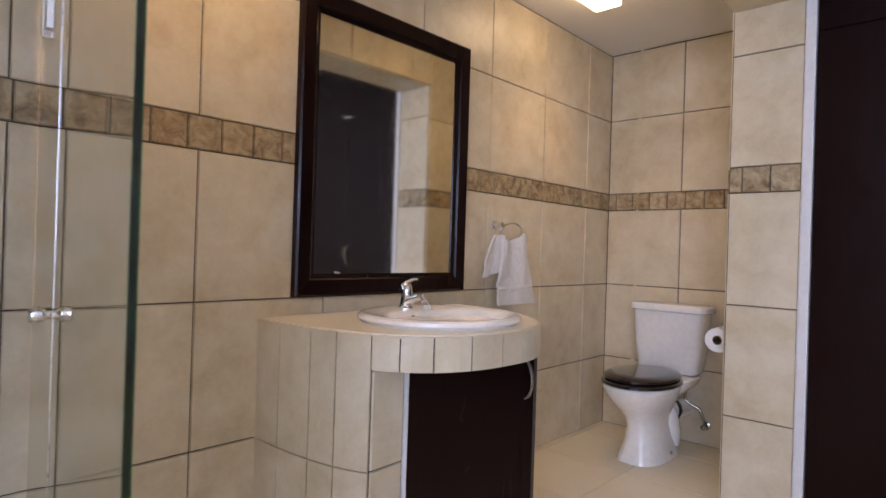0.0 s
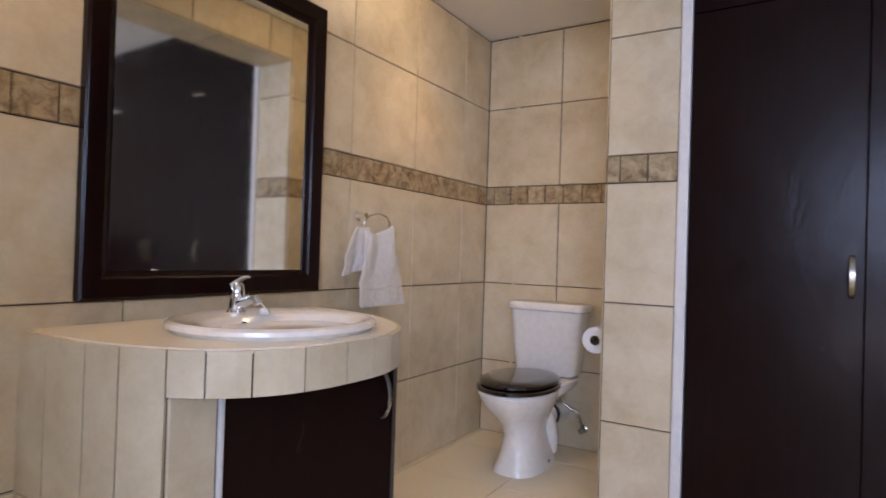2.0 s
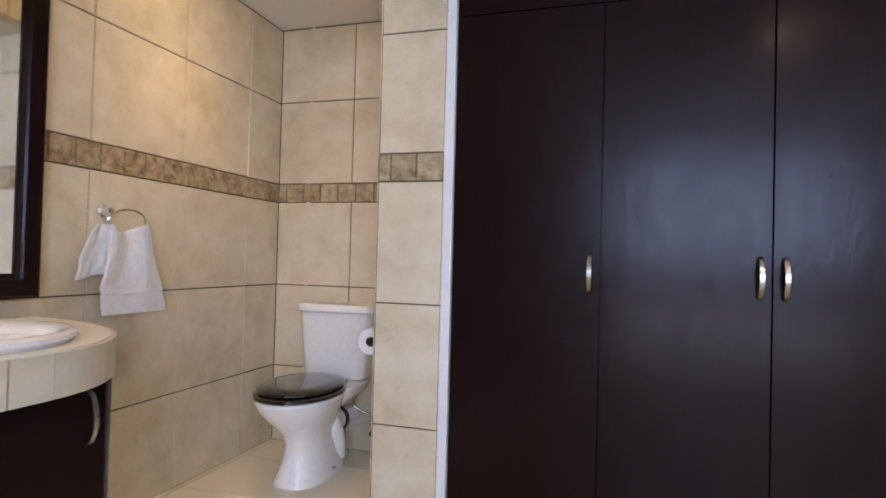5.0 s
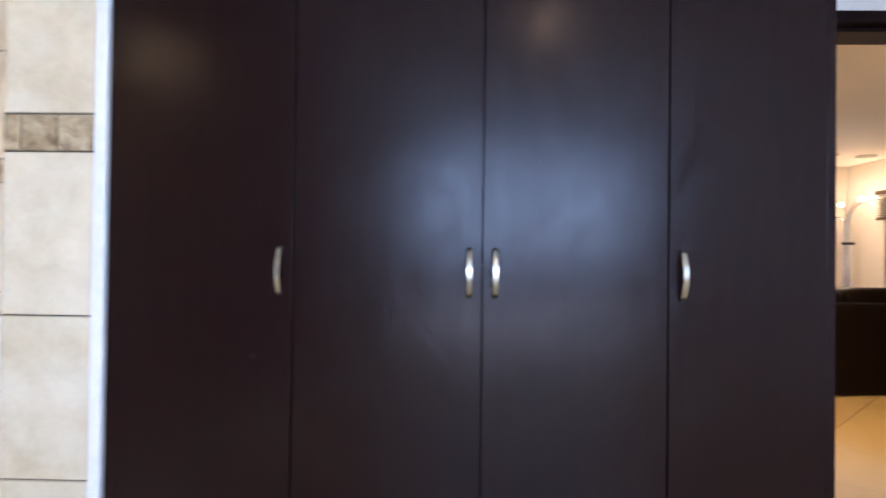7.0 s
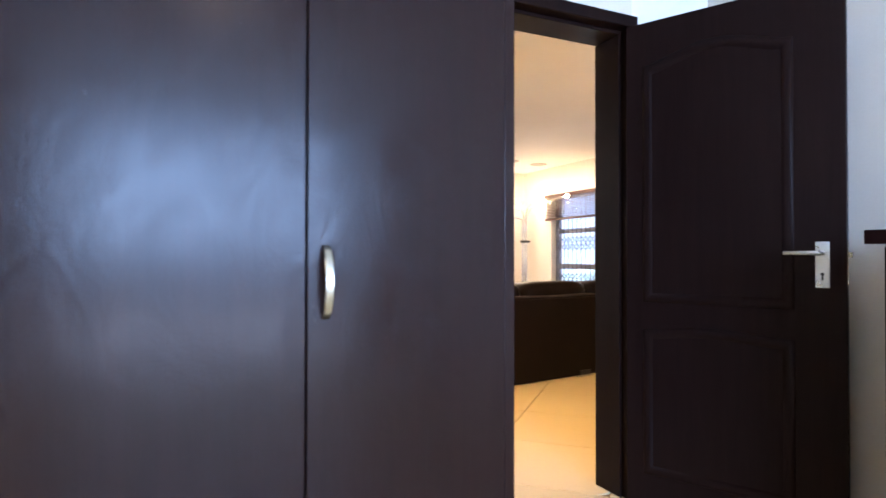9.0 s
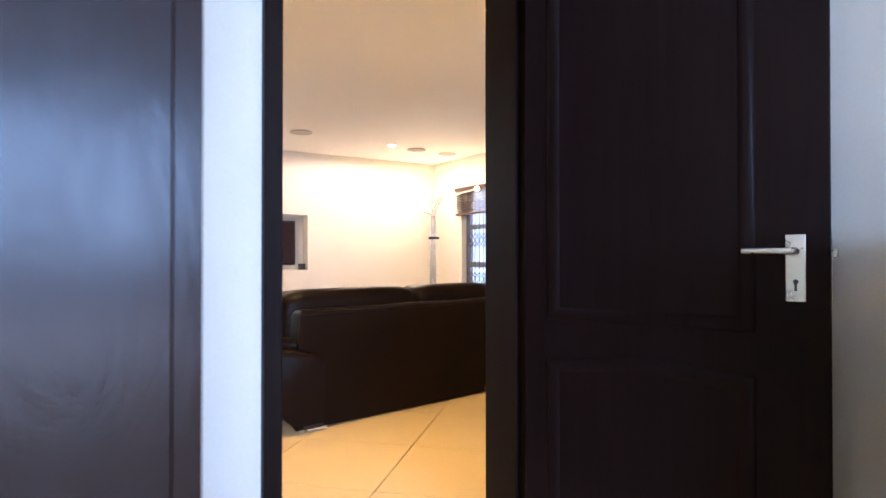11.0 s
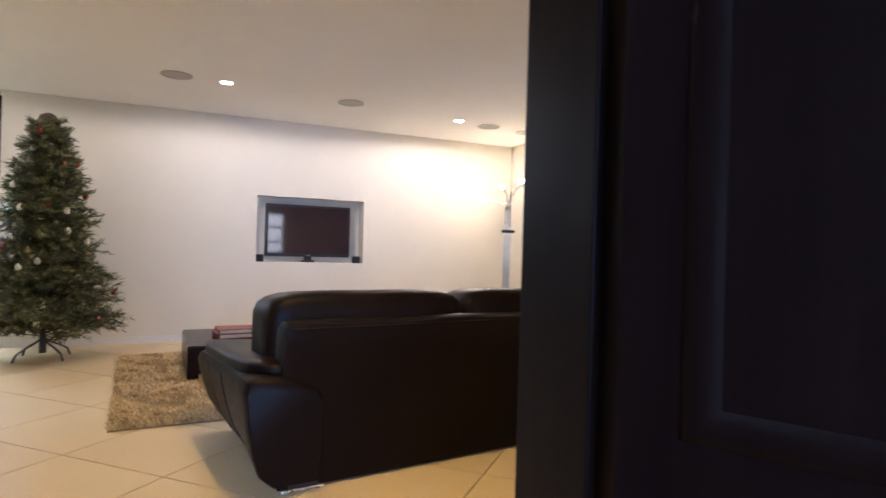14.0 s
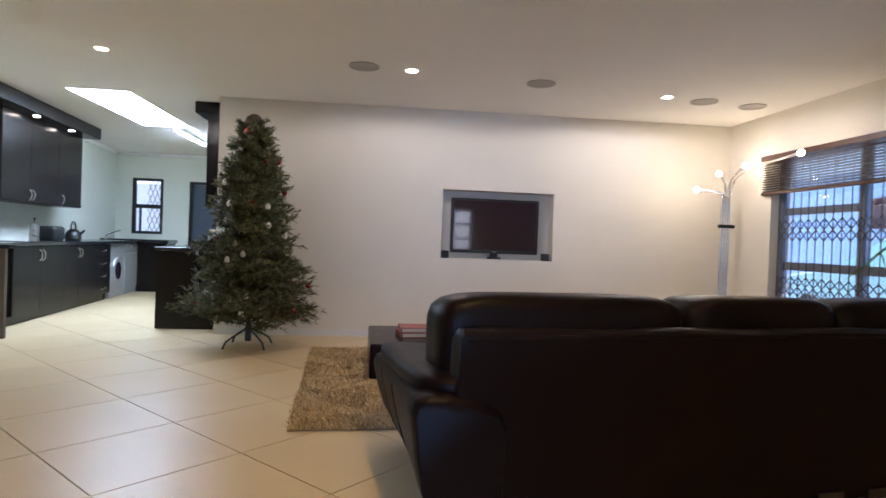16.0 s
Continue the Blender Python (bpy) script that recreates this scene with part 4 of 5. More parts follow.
swin = thing("window_4", "narrow barred side window", "window", kind="structure")
for x0, x1, z0, z1 in ((5.5, 5.53, 0.84, 1.68), (5.85, 5.88, 0.84, 1.68), (5.53, 5.85, 0.84, 0.87), (5.53, 5.85, 1.65, 1.68), (5.53, 5.85, 1.36, 1.41), (5.53, 5.85, 1.06, 1.10)):
    part("window_frame", bx(x0, x1, 0.9, 0.95, z0, z1, 0.003), WINF, swin)
for k in range(4):
    part("bar", sweep([(5.59 + 0.065 * k, 0.96, 0.84), (5.59 + 0.065 * k, 0.96, 1.68)], 0.005, 6), BARS, swin)

# ---- living room: television recess ----
tv = thing("television", "flat black television standing in the wall recess", "television", pose(5.225, 6.965, 0.838))
part("casing", bx(-0.475, 0.475, 0.0, 0.05, 0.06, 0.64, 0.008), BLACKP, tv)
part("screen", bx(-0.445, 0.445, -0.003, 0.0, 0.095, 0.615), SCREEN, tv, "dark glossy screen")
part("stand", bx(-0.07, 0.07, -0.02, 0.06, 0.0, 0.02, 0.006, bm=bx(-0.04, 0.04, 0.01, 0.04, 0.01, 0.07, 0.004)), BLACKP, tv)
part("badge", bx(-0.02, 0.02, -0.005, -0.003, 0.072, 0.08), STEEL, tv)
for x in (4.69, 5.765):
    sp = thing("speaker", "small black cube speaker in the wall recess", "speaker", pose(x, 6.90, 0.836), "speakers in the recess")
    part("cabinet", bx(-0.038, 0.038, -0.035, 0.04, 0.0, 0.08, 0.006), BLACKP, sp)
    part("grille", bx(-0.03, 0.03, -0.038, -0.0355, 0.008, 0.072), plain("black_cloth", (0.02, 0.02, 0.02), 0.9), sp)

# ---- living room: ceiling fittings ----
for k, (x, y) in enumerate(((3.84, 5.50), (5.32, 5.655), (6.91, 5.89), (7.42, 5.95))):
    cs = thing("ceiling_speaker", "round flush ceiling speaker with a pale grille", "ceiling speaker", pose(x, y, 2.372), "ceiling speakers")
    part("rim", lathe([(0.105, -0.001), (0.118, -0.001), (0.121, -0.006), (0.115, -0.010), (0.105, -0.008), (0.105, -0.001)], 40), GRILLE, cs, smooth=True)
    part("grille", lathe([(0.0, -0.008), (0.06, -0.008), (0.104, -0.006), (0.104, -0.001)], 40), GRILLE, cs, smooth=True)
for x, y in ((1.87, 5.50), (4.22, 5.535), (6.52, 5.82), (4.37, 2.12)):
    if y > 3:
        downlight(x, y, 2.372, 29 if x > 6 else 23 if x > 2 else 9, "living room downlights", cone=180, blend=0.2)
    else:
        downlight(x, y, 2.372, 50, "living room downlights", (1.0, 0.68, 0.20))

# ---- living room: sofa ----
sofa = thing("sofa", "long dark brown leather sofa with chrome feet", "sofa", pose(4.30, 2.72, 0, 0, 0, 7.8))
SL = 2.95


def back_shape():
    """The leaning upholstered back, its top edge rolled, from the arm to the far end."""
    prof = [(0.05, 0.012), (0.042, 0.2), (0.026, 0.4), (0.004, 0.6), (-0.004, 0.675), (0.0, 0.70), (0.02, 0.714), (0.08, 0.712), (0.12, 0.69), (0.16, 0.4), (0.2, 0.06)]
    b = bmesh.new()
    xs = [0.0] + list(np.linspace(0.012, SL - 0.012, 60)) + [SL]
    rows = []
    for i, x in enumerate(xs):
        end = 0.97 if i in (0, len(xs) - 1) else 1.0
        rows.append([b.verts.new((x, 0.09 + (y - 0.09) * end, 0.06 + (z - 0.06) * end + 0.003 * math.sin(9 * x) * (z > 0.6))) for y, z in prof])
    n = len(prof)
    for p, q in zip(rows, rows[1:]):
        for k in range(n - 1):
            b.faces.new((p[k], p[k + 1], q[k + 1], q[k]))
        b.faces.new((p[n - 1], p[0], q[0], q[n - 1]))
    b.faces.new(rows[0][::-1])
    b.faces.new(rows[-1])
    bmesh.ops.recalc_face_normals(b, faces=b.faces[:])
    return b


part("back", back_shape(), LEATHER, sofa, "plain leather back panel", True)
part("back_seam", sweep([(0.02, -0.004, 0.683), (0.9, -0.005, 0.685), (1.9, -0.005, 0.685), (SL - 0.02, -0.004, 0.683)], 0.004, 6), LEATHER, sofa)


def arm_shape(flip=1):
    full = [(0.17, 0.05), (-0.035, 0.05), (-0.092, 0.10), (-0.128, 0.20), (-0.146, 0.31), (-0.155, 0.40), (-0.158, 0.45), (-0.145, 0.487), (-0.10, 0.503), (-0.02, 0.50), (0.08, 0.475), (0.15, 0.445), (0.178, 0.40)]
    prof = [(0.17, 0.05), (0.02, 0.05), (-0.04, 0.10), (-0.095, 0.20), (-0.13, 0.31), (-0.15, 0.40), (-0.158, 0.45), (-0.145, 0.487), (-0.10, 0.503), (-0.02, 0.50), (0.08, 0.475), (0.15, 0.445), (0.178, 0.40)]
    b = bmesh.new()
    ys = [-0.005, 0.01, 0.03] + list(np.linspace(0.08, 0.98, 20)) + [1.04, 1.075, 1.09]
    rows = []
    for j, y in enumerate(ys):
        s = {0: 0.93, 1: 0.975, 2: 0.995, len(ys) - 3: 0.97, len(ys) - 2: 0.9, len(ys) - 1: 0.8}.get(j, 1.0)
        drop = 1 - 0.10 * (max(y, 0) / 1.09) ** 1.6
        swell = max(0.0, 1 - max(y, 0) / 0.42) ** 1.3
        shape = [(x + (fx - x) * swell, z) for (x, z), (fx, _) in zip(prof, full)]
        rows.append([b.verts.new((flip * (0.02 + (x - 0.02) * s), y, 0.05 + (z - 0.05) * (s * drop if z > 0.06 else 1) + 0.05 * (y > 1.05) * (z < 0.06))) for x, z in shape])
    n = len(prof)
    for p, q in zip(rows, rows[1:]):
        for k in range(n):
            b.faces.new((p[k], p[(k + 1) % n], q[(k + 1) % n], q[k]))
    b.faces.new(rows[0][::-1])
    b.faces.new(rows[-1])
    bmesh.ops.recalc_face_normals(b, faces=b.faces[:])
    return b


a1 = part("arm", arm_shape(), LEATHER, sofa, "bulging leather arm", True)
part("arm_pad", pillow(-0.165, 0.16, 0.015, 1.09, 0.425, 0.515, 0.5, m=pose(0, 0, 0.045, -3.2, 3, 0)), LEATHER, a1, "padded arm top", True)
for y in (0.43, 0.72):
    part("arm_seam", sweep([(0.02, y, 0.049), (-0.042, y, 0.10), (-0.098, y, 0.20), (-0.132, y, 0.31), (-0.152, y, 0.40), (-0.158, y, 0.44)], 0.0035, 6), LEATHER, a1)
a2 = part("arm", arm_shape(-1), LEATHER, sofa, "bulging leather arm", True)
a2.matrix_basis = pose(SL, 0, 0)
for x0, x1 in ((-0.035, 0.99), (0.985, 1.74), (1.735, SL + 0.08)):
    part("back_cushion", pillow(x0, x1, 0.10, 0.44, 0.40, 0.832, 0.33, m=pose(0, 0.0, 0.0, -3, 0, 0)), LEATHER, sofa, "plump leather back cushion", True)
for x0, x1 in ((0.17, 1.0), (1.0, 1.8), (1.8, SL - 0.17)):
    part("seat_cushion", pillow(x0, x1, 0.30, 1.10, 0.24, 0.44, 0.4), LEATHER, sofa, "leather seat cushion", True)
part("base", bx(0.02, SL - 0.02, 0.1, 1.02, 0.05, 0.26, 0.015), LEATHER, sofa)
for x in (0.015, 1.49, 1.74, SL - 0.2):
    for y in (0.035, 0.95):
        ft = part("foot", bx(x, x + 0.185, y - 0.002, y + 0.03, 0.0, 0.015, 0.004), STEEL, sofa, "flat chrome foot")
        part("post", bx(x + 0.03, x + 0.155, y, y + 0.02, 0.0155, 0.052), BLACKP, ft)

# ---- living room: rug ----
RUG = pose(3.575, 3.865, 0, 0, 0, 3.5)
rug = thing("rug", "shaggy beige and brown rug under the coffee table", "rug", RUG)
RW, RD = 2.5, 2.25
part("backing", bx(0, RW, 0, RD, 0.0005, 0.008, 0.002), mottled("rug_backing", (0.2, 0.14, 0.08), (0.34, 0.25, 0.16), 8, 0.95, 0.3), rug)
rng = np.random.default_rng(5)
nb = 78000
px, py = rng.random(nb) * RW, rng.random(nb) * RD
keep = (px < 0.95) | (rng.random(nb) < 0.3)
px, py = px[keep], py[keep]
nb = len(px)
flow = 2.2 * np.sin(px * 4.3 + 1.7 * np.sin(py * 3.1)) + 1.9 * np.sin(py * 5.7 + 1.3 * np.sin(px * 6.1)) + 1.1 * np.sin(px * 17 + py * 13)
ang = flow + rng.normal(0, 1.5, nb)
tuft = 0.5 + 0.5 * np.sin(px * 23 + 2 * np.sin(py * 11)) * np.sin(py * 19 + 2 * np.sin(px * 9))
ln = 0.018 + 0.008 * tuft + 0.012 * rng.random(nb)
dirx, diry = np.cos(ang), np.sin(ang)
reach = 0.012 + 0.022 * rng.random(nb)
hx, hy = reach * dirx, reach * diry
wv = 0.0026
V = np.zeros((nb * 4, 3))
for k, (ox, oy, oz) in enumerate(((-diry * wv, dirx * wv, 0.006), (diry * wv, -dirx * wv, 0.006), (hx + diry * wv * 0.6, hy - dirx * wv * 0.6, None), (hx - diry * wv * 0.6, hy + dirx * wv * 0.6, None))):
    V[k::4, 0], V[k::4, 1] = px + ox, py + oy
    V[k::4, 2] = ln if oz is None else oz
part_pile = raw("shag", V.tolist(), [(4 * i, 4 * i + 1, 4 * i + 2, 4 * i + 3) for i in range(nb)], PILE, rug)
tagged(part_pile, "long tangled pile", "", "", "stuff")

# ---- living room: coffee table and albums ----
table = thing("coffee_table", "low dark wood coffee table with rounded slab ends", "coffee table", pose(3.97, 4.93, 0.012, 0, 0, 2))
TW, TD, TH = 1.5, 0.92, 0.255


def slab_end(x0, x1):
    return bx(x0, x1, 0, TD, 0, TH, 0.02, 3)


tl = part("end_slab", slab_end(0, 0.085), DARKW, table)
part("end_slab", slab_end(TW - 0.085, TW), DARKW, table)
part("top", bx(0.06, TW - 0.06, 0, TD, TH - 0.075, TH - 0.001, 0.012, 3), DARKW, table)
part("shelf", bx(0.08, TW - 0.08, 0.05, TD - 0.05, 0.04, 0.07, 0.004), DARKW, table)
part("drawer_front", bx(0.25, 0.75, 0.06, 0.08, 0.075, 0.175, 0.004), DARKW, table)
RED = mottled("red_leatherette", (0.16, 0.028, 0.028), (0.26, 0.05, 0.045), 18, 0.42, 0.25, 90)
for k, (x, y, rz, z) in enumerate(((0.36, 0.44, 10, TH), (0.37, 0.45, 4, TH + 0.036))):
    al = thing("album", "closed dark red album lying on the coffee table", "album", pose(3.97 + x, 4.93 + y, 0.012 + z, 0, 0, rz), "albums on the coffee table")
    part("cover", bx(-0.15, 0.15, -0.12, 0.12, 0.0, 0.004, 0.001, bm=bx(-0.15, 0.15, -0.12, 0.12, 0.031, 0.0355, 0.001, bm=bx(-0.15, -0.143, -0.12, 0.12, 0.004, 0.031))), RED, al)
    part("pages", bx(-0.142, 0.145, -0.115, 0.115, 0.0045, 0.0305), PAPER, al, "pale page block")
    part("clasp", bx(0.147, 0.151, -0.02, 0.02, 0.0, 0.036), STEEL, al)

# ---- living room: floor lamp ----
lamp = thing("floor_lamp", "tall chrome floor lamp with five curved arms and lit bulbs", "floor lamp", pose(7.545, 6.49, 0))
part("base", lathe([(0, 0.0), (0.19, 0.0), (0.19, 0.012), (0.17, 0.02), (0, 0.022)], 40), STEEL, lamp, smooth=True)
arms = [(-0.055, 1.56, [(-0.08, 0, 1.61), (-0.30, -0.02, 1.628)]), (-0.027, 1.60, [(-0.045, -0.02, 1.70), (-0.13, -0.08, 1.765)]), (0.0, 1.60, [(0.015, -0.04, 1.75), (0.035, -0.17, 1.845)]),
        (0.027, 1.62, [(0.06, -0.15, 1.80), (-0.06, -1.08, 1.855)]), (0.055, 1.58, [(0.09, -0.1, 1.62), (0.14, -0.45, 1.60)])]
BULBS = []
for x, z1, tip in arms[:4]:
    ctl = [(x, 0, 0.02), (x, 0, 0.8), (x, 0, z1 - 0.12), (x, 0, z1)] + tip
    pts = []
    for i in range(len(ctl) - 1):
        p0, p1, p2, p3 = (Vector(ctl[max(0, min(len(ctl) - 1, i + d))]) for d in (-1, 0, 1, 2))
        for k in range(8):
            t = k / 8
            pts.append(0.5 * ((2 * p1) + (p2 - p0) * t + (2 * p0 - 5 * p1 + 4 * p2 - p3) * t * t + (3 * p1 - p0 - 3 * p2 + p3) * t ** 3))
    pts.append(Vector(ctl[-1]))
    part("stem", sweep(pts, 0.0125, 12), CHROME, lamp, "polished chrome stem", True)
    end, dirn = pts[-1], (pts[-1] - pts[-3]).normalized()
    sock = part("socket", sweep([end - dirn * 0.01, end + dirn * 0.03], [0.016, 0.02], 14), CHROME, lamp, smooth=True)
    c = end + dirn * 0.05
    part("bulb", lathe([(0.026 * math.sin(math.pi * i / 12), -0.026 * math.cos(math.pi * i / 12)) for i in range(13)], 18, m=Matrix.Translation(c)), LAMPON, sock, "glowing warm bulb", True)
part("band", bx(-0.082, 0.082, -0.02, 0.02, 1.25, 1.285, 0.006), BLACKP, lamp, "black clamp band")

# ---- living room: window, bars and blind ----
win = thing("window_2", "wide dark framed window with burglar bars", "window", kind="structure")
YA, YB, ZA, ZB = 3.7, 6.14, 0.22, 1.95
for y0, y1, z0, z1 in ((YB - 0.07, YB, ZA, ZB), (YA, YA + 0.07, ZA, ZB), (5.12, 5.19, ZA, ZB), (YA + 0.07, YB - 0.07, ZA, ZA + 0.06), (YA + 0.07, YB - 0.07, ZB - 0.06, ZB),
                       (5.19, YB - 0.07, 1.375, 1.445), (5.19, YB - 0.07, 0.855, 0.935), (4.3, 4.38, ZA, ZB), (YA + 0.07, 5.12, 0.855, 0.935)):
    part("window_frame", bx(7.87, 7.93, y0 + 0.001, y1 - 0.001, z0 + 0.001, z1 - 0.001, 0.005), WINF, win)
for y0, y1, z0, z1 in ((5.19, YB - 0.07, 1.445, ZB - 0.06), (5.19, YB - 0.07, 0.935, 1.375), (5.19, YB - 0.07, ZA + 0.06, 0.855), (4.38, 5.12, 0.935, ZB - 0.06), (4.38, 5.12, ZA + 0.06, 0.855), (YA + 0.07, 4.3, 0.935, ZB - 0.06)):
    g = part("pane", bx(7.898, 7.902, y0, y1, z0, z1), GLASS, win)
    g.visible_shadow = False
part("window_sill", bx(7.70, 7.87, YA - 0.03, YB + 0.03, ZA - 0.03, ZA + 0.0, 0.006), WHITEP, win)


def lattice(y0, y1, z0, z1, pitch, r):
    """A row of crossing diamonds with a ring at each crossing."""
    b = bmesh.new()
    n = int(round((y1 - y0) / pitch))
    for i in range(n):
        a, c = y0 + i * pitch, y0 + (i + 1) * pitch
        zm = (z0 + z1) / 2
        for p, q in (((a, z0), (c, zm)), ((c, z0), (a, zm)), ((a, zm), (c, z1)), ((c, zm), (a, z1))):
            sweep([(0, p[0], p[1]), (0, q[0], q[1])], r, 5, bm=b)
    return b


gate = thing("burglar_bars", "dark steel trellis burglar bars inside the window", "burglar bars", pose(7.835, 0, 0))
n_bars = 24
for i in range(n_bars + 1):
    y = YA + 0.05 + (YB - YA - 0.1) * i / n_bars
    part("bar", sweep([(0, y, ZA), (0, y, ZB)], 0.0048, 6), BARS, gate)
pit = (YB - YA - 0.1) / n_bars
for z0, z1 in ((1.13, 1.33), (0.62, 0.80), (0.30, 0.50)):
    part("lattice", lattice(YA + 0.05, YB - 0.05, z0, z1, pit, 0.0055), BARS, gate, "band of crossed steel diamonds")
for z in (0.25, 1.92):
    part("rail", bx(-0.006, 0.006, YA + 0.03, YB - 0.03, z - 0.009, z + 0.009), BARS, gate)

blind = thing("venetian_blind", "half raised mahogany wooden venetian blind", "blind", pose(7.752, 0, 0))
part("head_rail", bx(-0.03, 0.02, YA - 0.05, 6.235, 1.905, 1.955, 0.004), SLATW, blind)
for k in range(13):
    z = 1.888 - 0.0235 * k
    part("slat", bx(-0.024, 0.024, YA - 0.04, 6.225, -0.0014, 0.0014, m=pose(0, 0, z, 0, 9, 0)), SLATW, blind)
part("bottom_rail", bx(-0.025, 0.025, YA - 0.04, 6.228, 1.572, 1.598, 0.004), SLATW, blind)
for y in (3.95, 4.6, 5.25, 5.9):
    part("ladder_cord", sweep([(-0.026, y, 1.59), (-0.026, y, 1.91)], 0.0014, 5), SLATW, blind)

# ---- living room: palm and hanging planter by the window ----
palm = thing("potted_palm", "green potted palm standing before the window", "plant", pose(7.2, 3.36, 0))
part("pot", lathe([(0.0, 0.0), (0.13, 0.0), (0.165, 0.28), (0.175, 0.29), (0.175, 0.31), (0.155, 0.31), (0.15, 0.27), (0.0, 0.27)], 32), plain("terracotta", (0.25, 0.1, 0.06), 0.7), palm, smooth=True)
rnd = random.Random(3)
for k in range(15):
    a, reach, hgt = rnd.uniform(0, 6.28), rnd.uniform(0.25, 0.5), rnd.uniform(0.7, 1.02)
    if k == 0:
        a, reach, hgt = 1.6, 1.02, 1.15
    pts = [Vector((reach * math.cos(a) * t * t, reach * math.sin(a) * t * t, 0.27 + (hgt - 0.27) * (2.2 * t - 1.5 * t ** 3))) for t in np.linspace(0, 1, 12)]
    stem = part("frond_stem", sweep(pts, [0.008 - 0.0005 * i for i in range(12)], 6), LEAF, palm)
    vs, fs = [], []
    side = Vector((-math.sin(a), math.cos(a), 0))
    for i in range(4, 12):
        for sgn in (-1, 1):
            for q in range(2):
                root = pts[i - 1].lerp(pts[i], q / 2)
                d = (side * sgn + (pts[i] - pts[i - 1]).normalized() * 0.8 + Vector((0, 0, -0.25 - 0.2 * rnd.random()))).normalized()
                L = 0.17 * (1.15 - abs(i - 8) / 8) + 0.03 * rnd.random()
                wv = (pts[i] - pts[i - 1]).normalized() * 0.009
                n0 = len(vs)
                vs += [root - wv * 0.4, root + wv * 0.4, root + d * L * 0.5 + wv, root + d * L + Vector((0, 0, -0.03)), root + d * L * 0.5 - wv]
                fs.append((n0, n0 + 1, n0 + 2, n0 + 3, n0 + 4))
    raw("frond_blade", [tuple(v) for v in vs], fs, LEAF, stem)

# ---- living room: Christmas tree ----
tree = thing("christmas_tree", "artificial fir Christmas tree with small ornaments on a metal stand", "tree", pose(2.86, 6.22, 0))
part("trunk", sweep([(0, 0, 0.06), (0, 0, 1.0), (0, 0, 2.0)], [0.018, 0.015, 0.008], 10), plain("green_pole", (0.03, 0.035, 0.02), 0.6), tree)
for k in range(4):
    a = radians(45 + 90 * k)
    c, s_ = math.cos(a), math.sin(a)
    part("stand_leg", sweep([(0.018 * c, 0.018 * s_, 0.17), (0.07 * c, 0.07 * s_, 0.135), (0.15 * c, 0.15 * s_, 0.10), (0.22 * c, 0.22 * s_, 0.06), (0.25 * c, 0.25 * s_, 0.0)], 0.009, 8), BARS, tree, "black metal stand leg")
part("stand_collar", lathe([(0.02, 0.05), (0.028, 0.05), (0.028, 0.19), (0.02, 0.19)], 18), BARS, tree)


def crown_radius(z):
    f = max(0.0, min(1.0, (2.0 - z) / 1.72))
    return 0.05 + 0.50 * f ** 0.85


rng = np.random.default_rng(11)
NV, NF, BR, ORN = [], [], bmesh.new(), []


def needles(p, d, length, count, nl):
    d = d.normalized()
    u = d.cross(Vector((0.3, 0.2, 1))).normalized()
    w = d.cross(u)
    for i in range(count):
        t = (i + rng.random()) / count
        a = rng.random() * 6.283
        o = (u * math.cos(a) + w * math.sin(a))
        n = (o * 0.85 + d * 0.75).normalized() * nl * (0.7 + 0.6 * rng.random())
        side = d.cross(o).normalized() * 0.0046
        q = p + d * (length * t)
        k = len(NV)
        NV.extend((tuple(q - side), tuple(q + side), tuple(q + n + side * 0.4), tuple(q + n - side * 0.4)))
        NF.append((k, k + 1, k + 2, k + 3))


level = 0
z = 0.215
while z < 1.93:
    R = crown_radius(z)
    cnt = int(8 + 19 * R)
    for i in range(cnt):
        a = 2 * math.pi * (i + 0.5 * (level % 2) + 0.35 * rng.random()) / cnt
        r = R * (0.56 + 0.52 * rng.random() ** 0.9)
        droop = -0.34 * r + 0.5 * r * rng.random() + (0.12 if z < 0.3 else 0.0)
        jit = 0.09 * (rng.random() - 0.5)
        root = Vector((0, 0, z + jit + 0.02))
        tip = Vector((r * math.cos(a), r * math.sin(a), z + jit + droop + 0.07))
        sweep([root, root.lerp(tip, 0.5) + Vector((0, 0, -0.015)), tip], [0.005, 0.004, 0.002], 4, bm=BR)
        d = tip - root
        needles(root + d * 0.3, d, d.length * 0.7, int(28 + 62 * r), 0.043)
        for k in range(int(5 + 13 * r)):
            t = 0.3 + 0.68 * rng.random()
            sgn = 1 if k % 2 else -1
            tw = (d.normalized() * 0.75 + Vector((-math.sin(a), math.cos(a), 0)) * sgn * (0.55 + 0.3 * rng.random()) + Vector((0, 0, 0.9 * (rng.random() - 0.35))))
            needles(root + d * t, tw, 0.09 + 0.13 * r, 17, 0.041)
        if rng.random() < 0.16:
            ORN.append((Vector((tip.x * 1.04, tip.y * 1.04, tip.z + 0.03)), rng.random()))
    z += 0.066 if z < 1.2 else 0.056
    level += 1
tb = lathe([(0.085 * math.sin(math.pi * i / 14), 2.0 - 0.085 * math.cos(math.pi * i / 14)) for i in range(15)], 20)
for v in tb.verts:
    v.co += Vector((v.co.x, v.co.y, v.co.z - 2.0)) * 0.14 * noise.noise(v.co * 38)
part("tree_topper", tb, mottled("brown_wicker", (0.03, 0.016, 0.01), (0.12, 0.07, 0.04), 60, 0.6, 0.5, 150), tree, "knobbly brown ball on the top")
tagged(raw("crown", NV, NF, NEEDLE, tree), "dense dark green needle branches", "", "", "stuff")
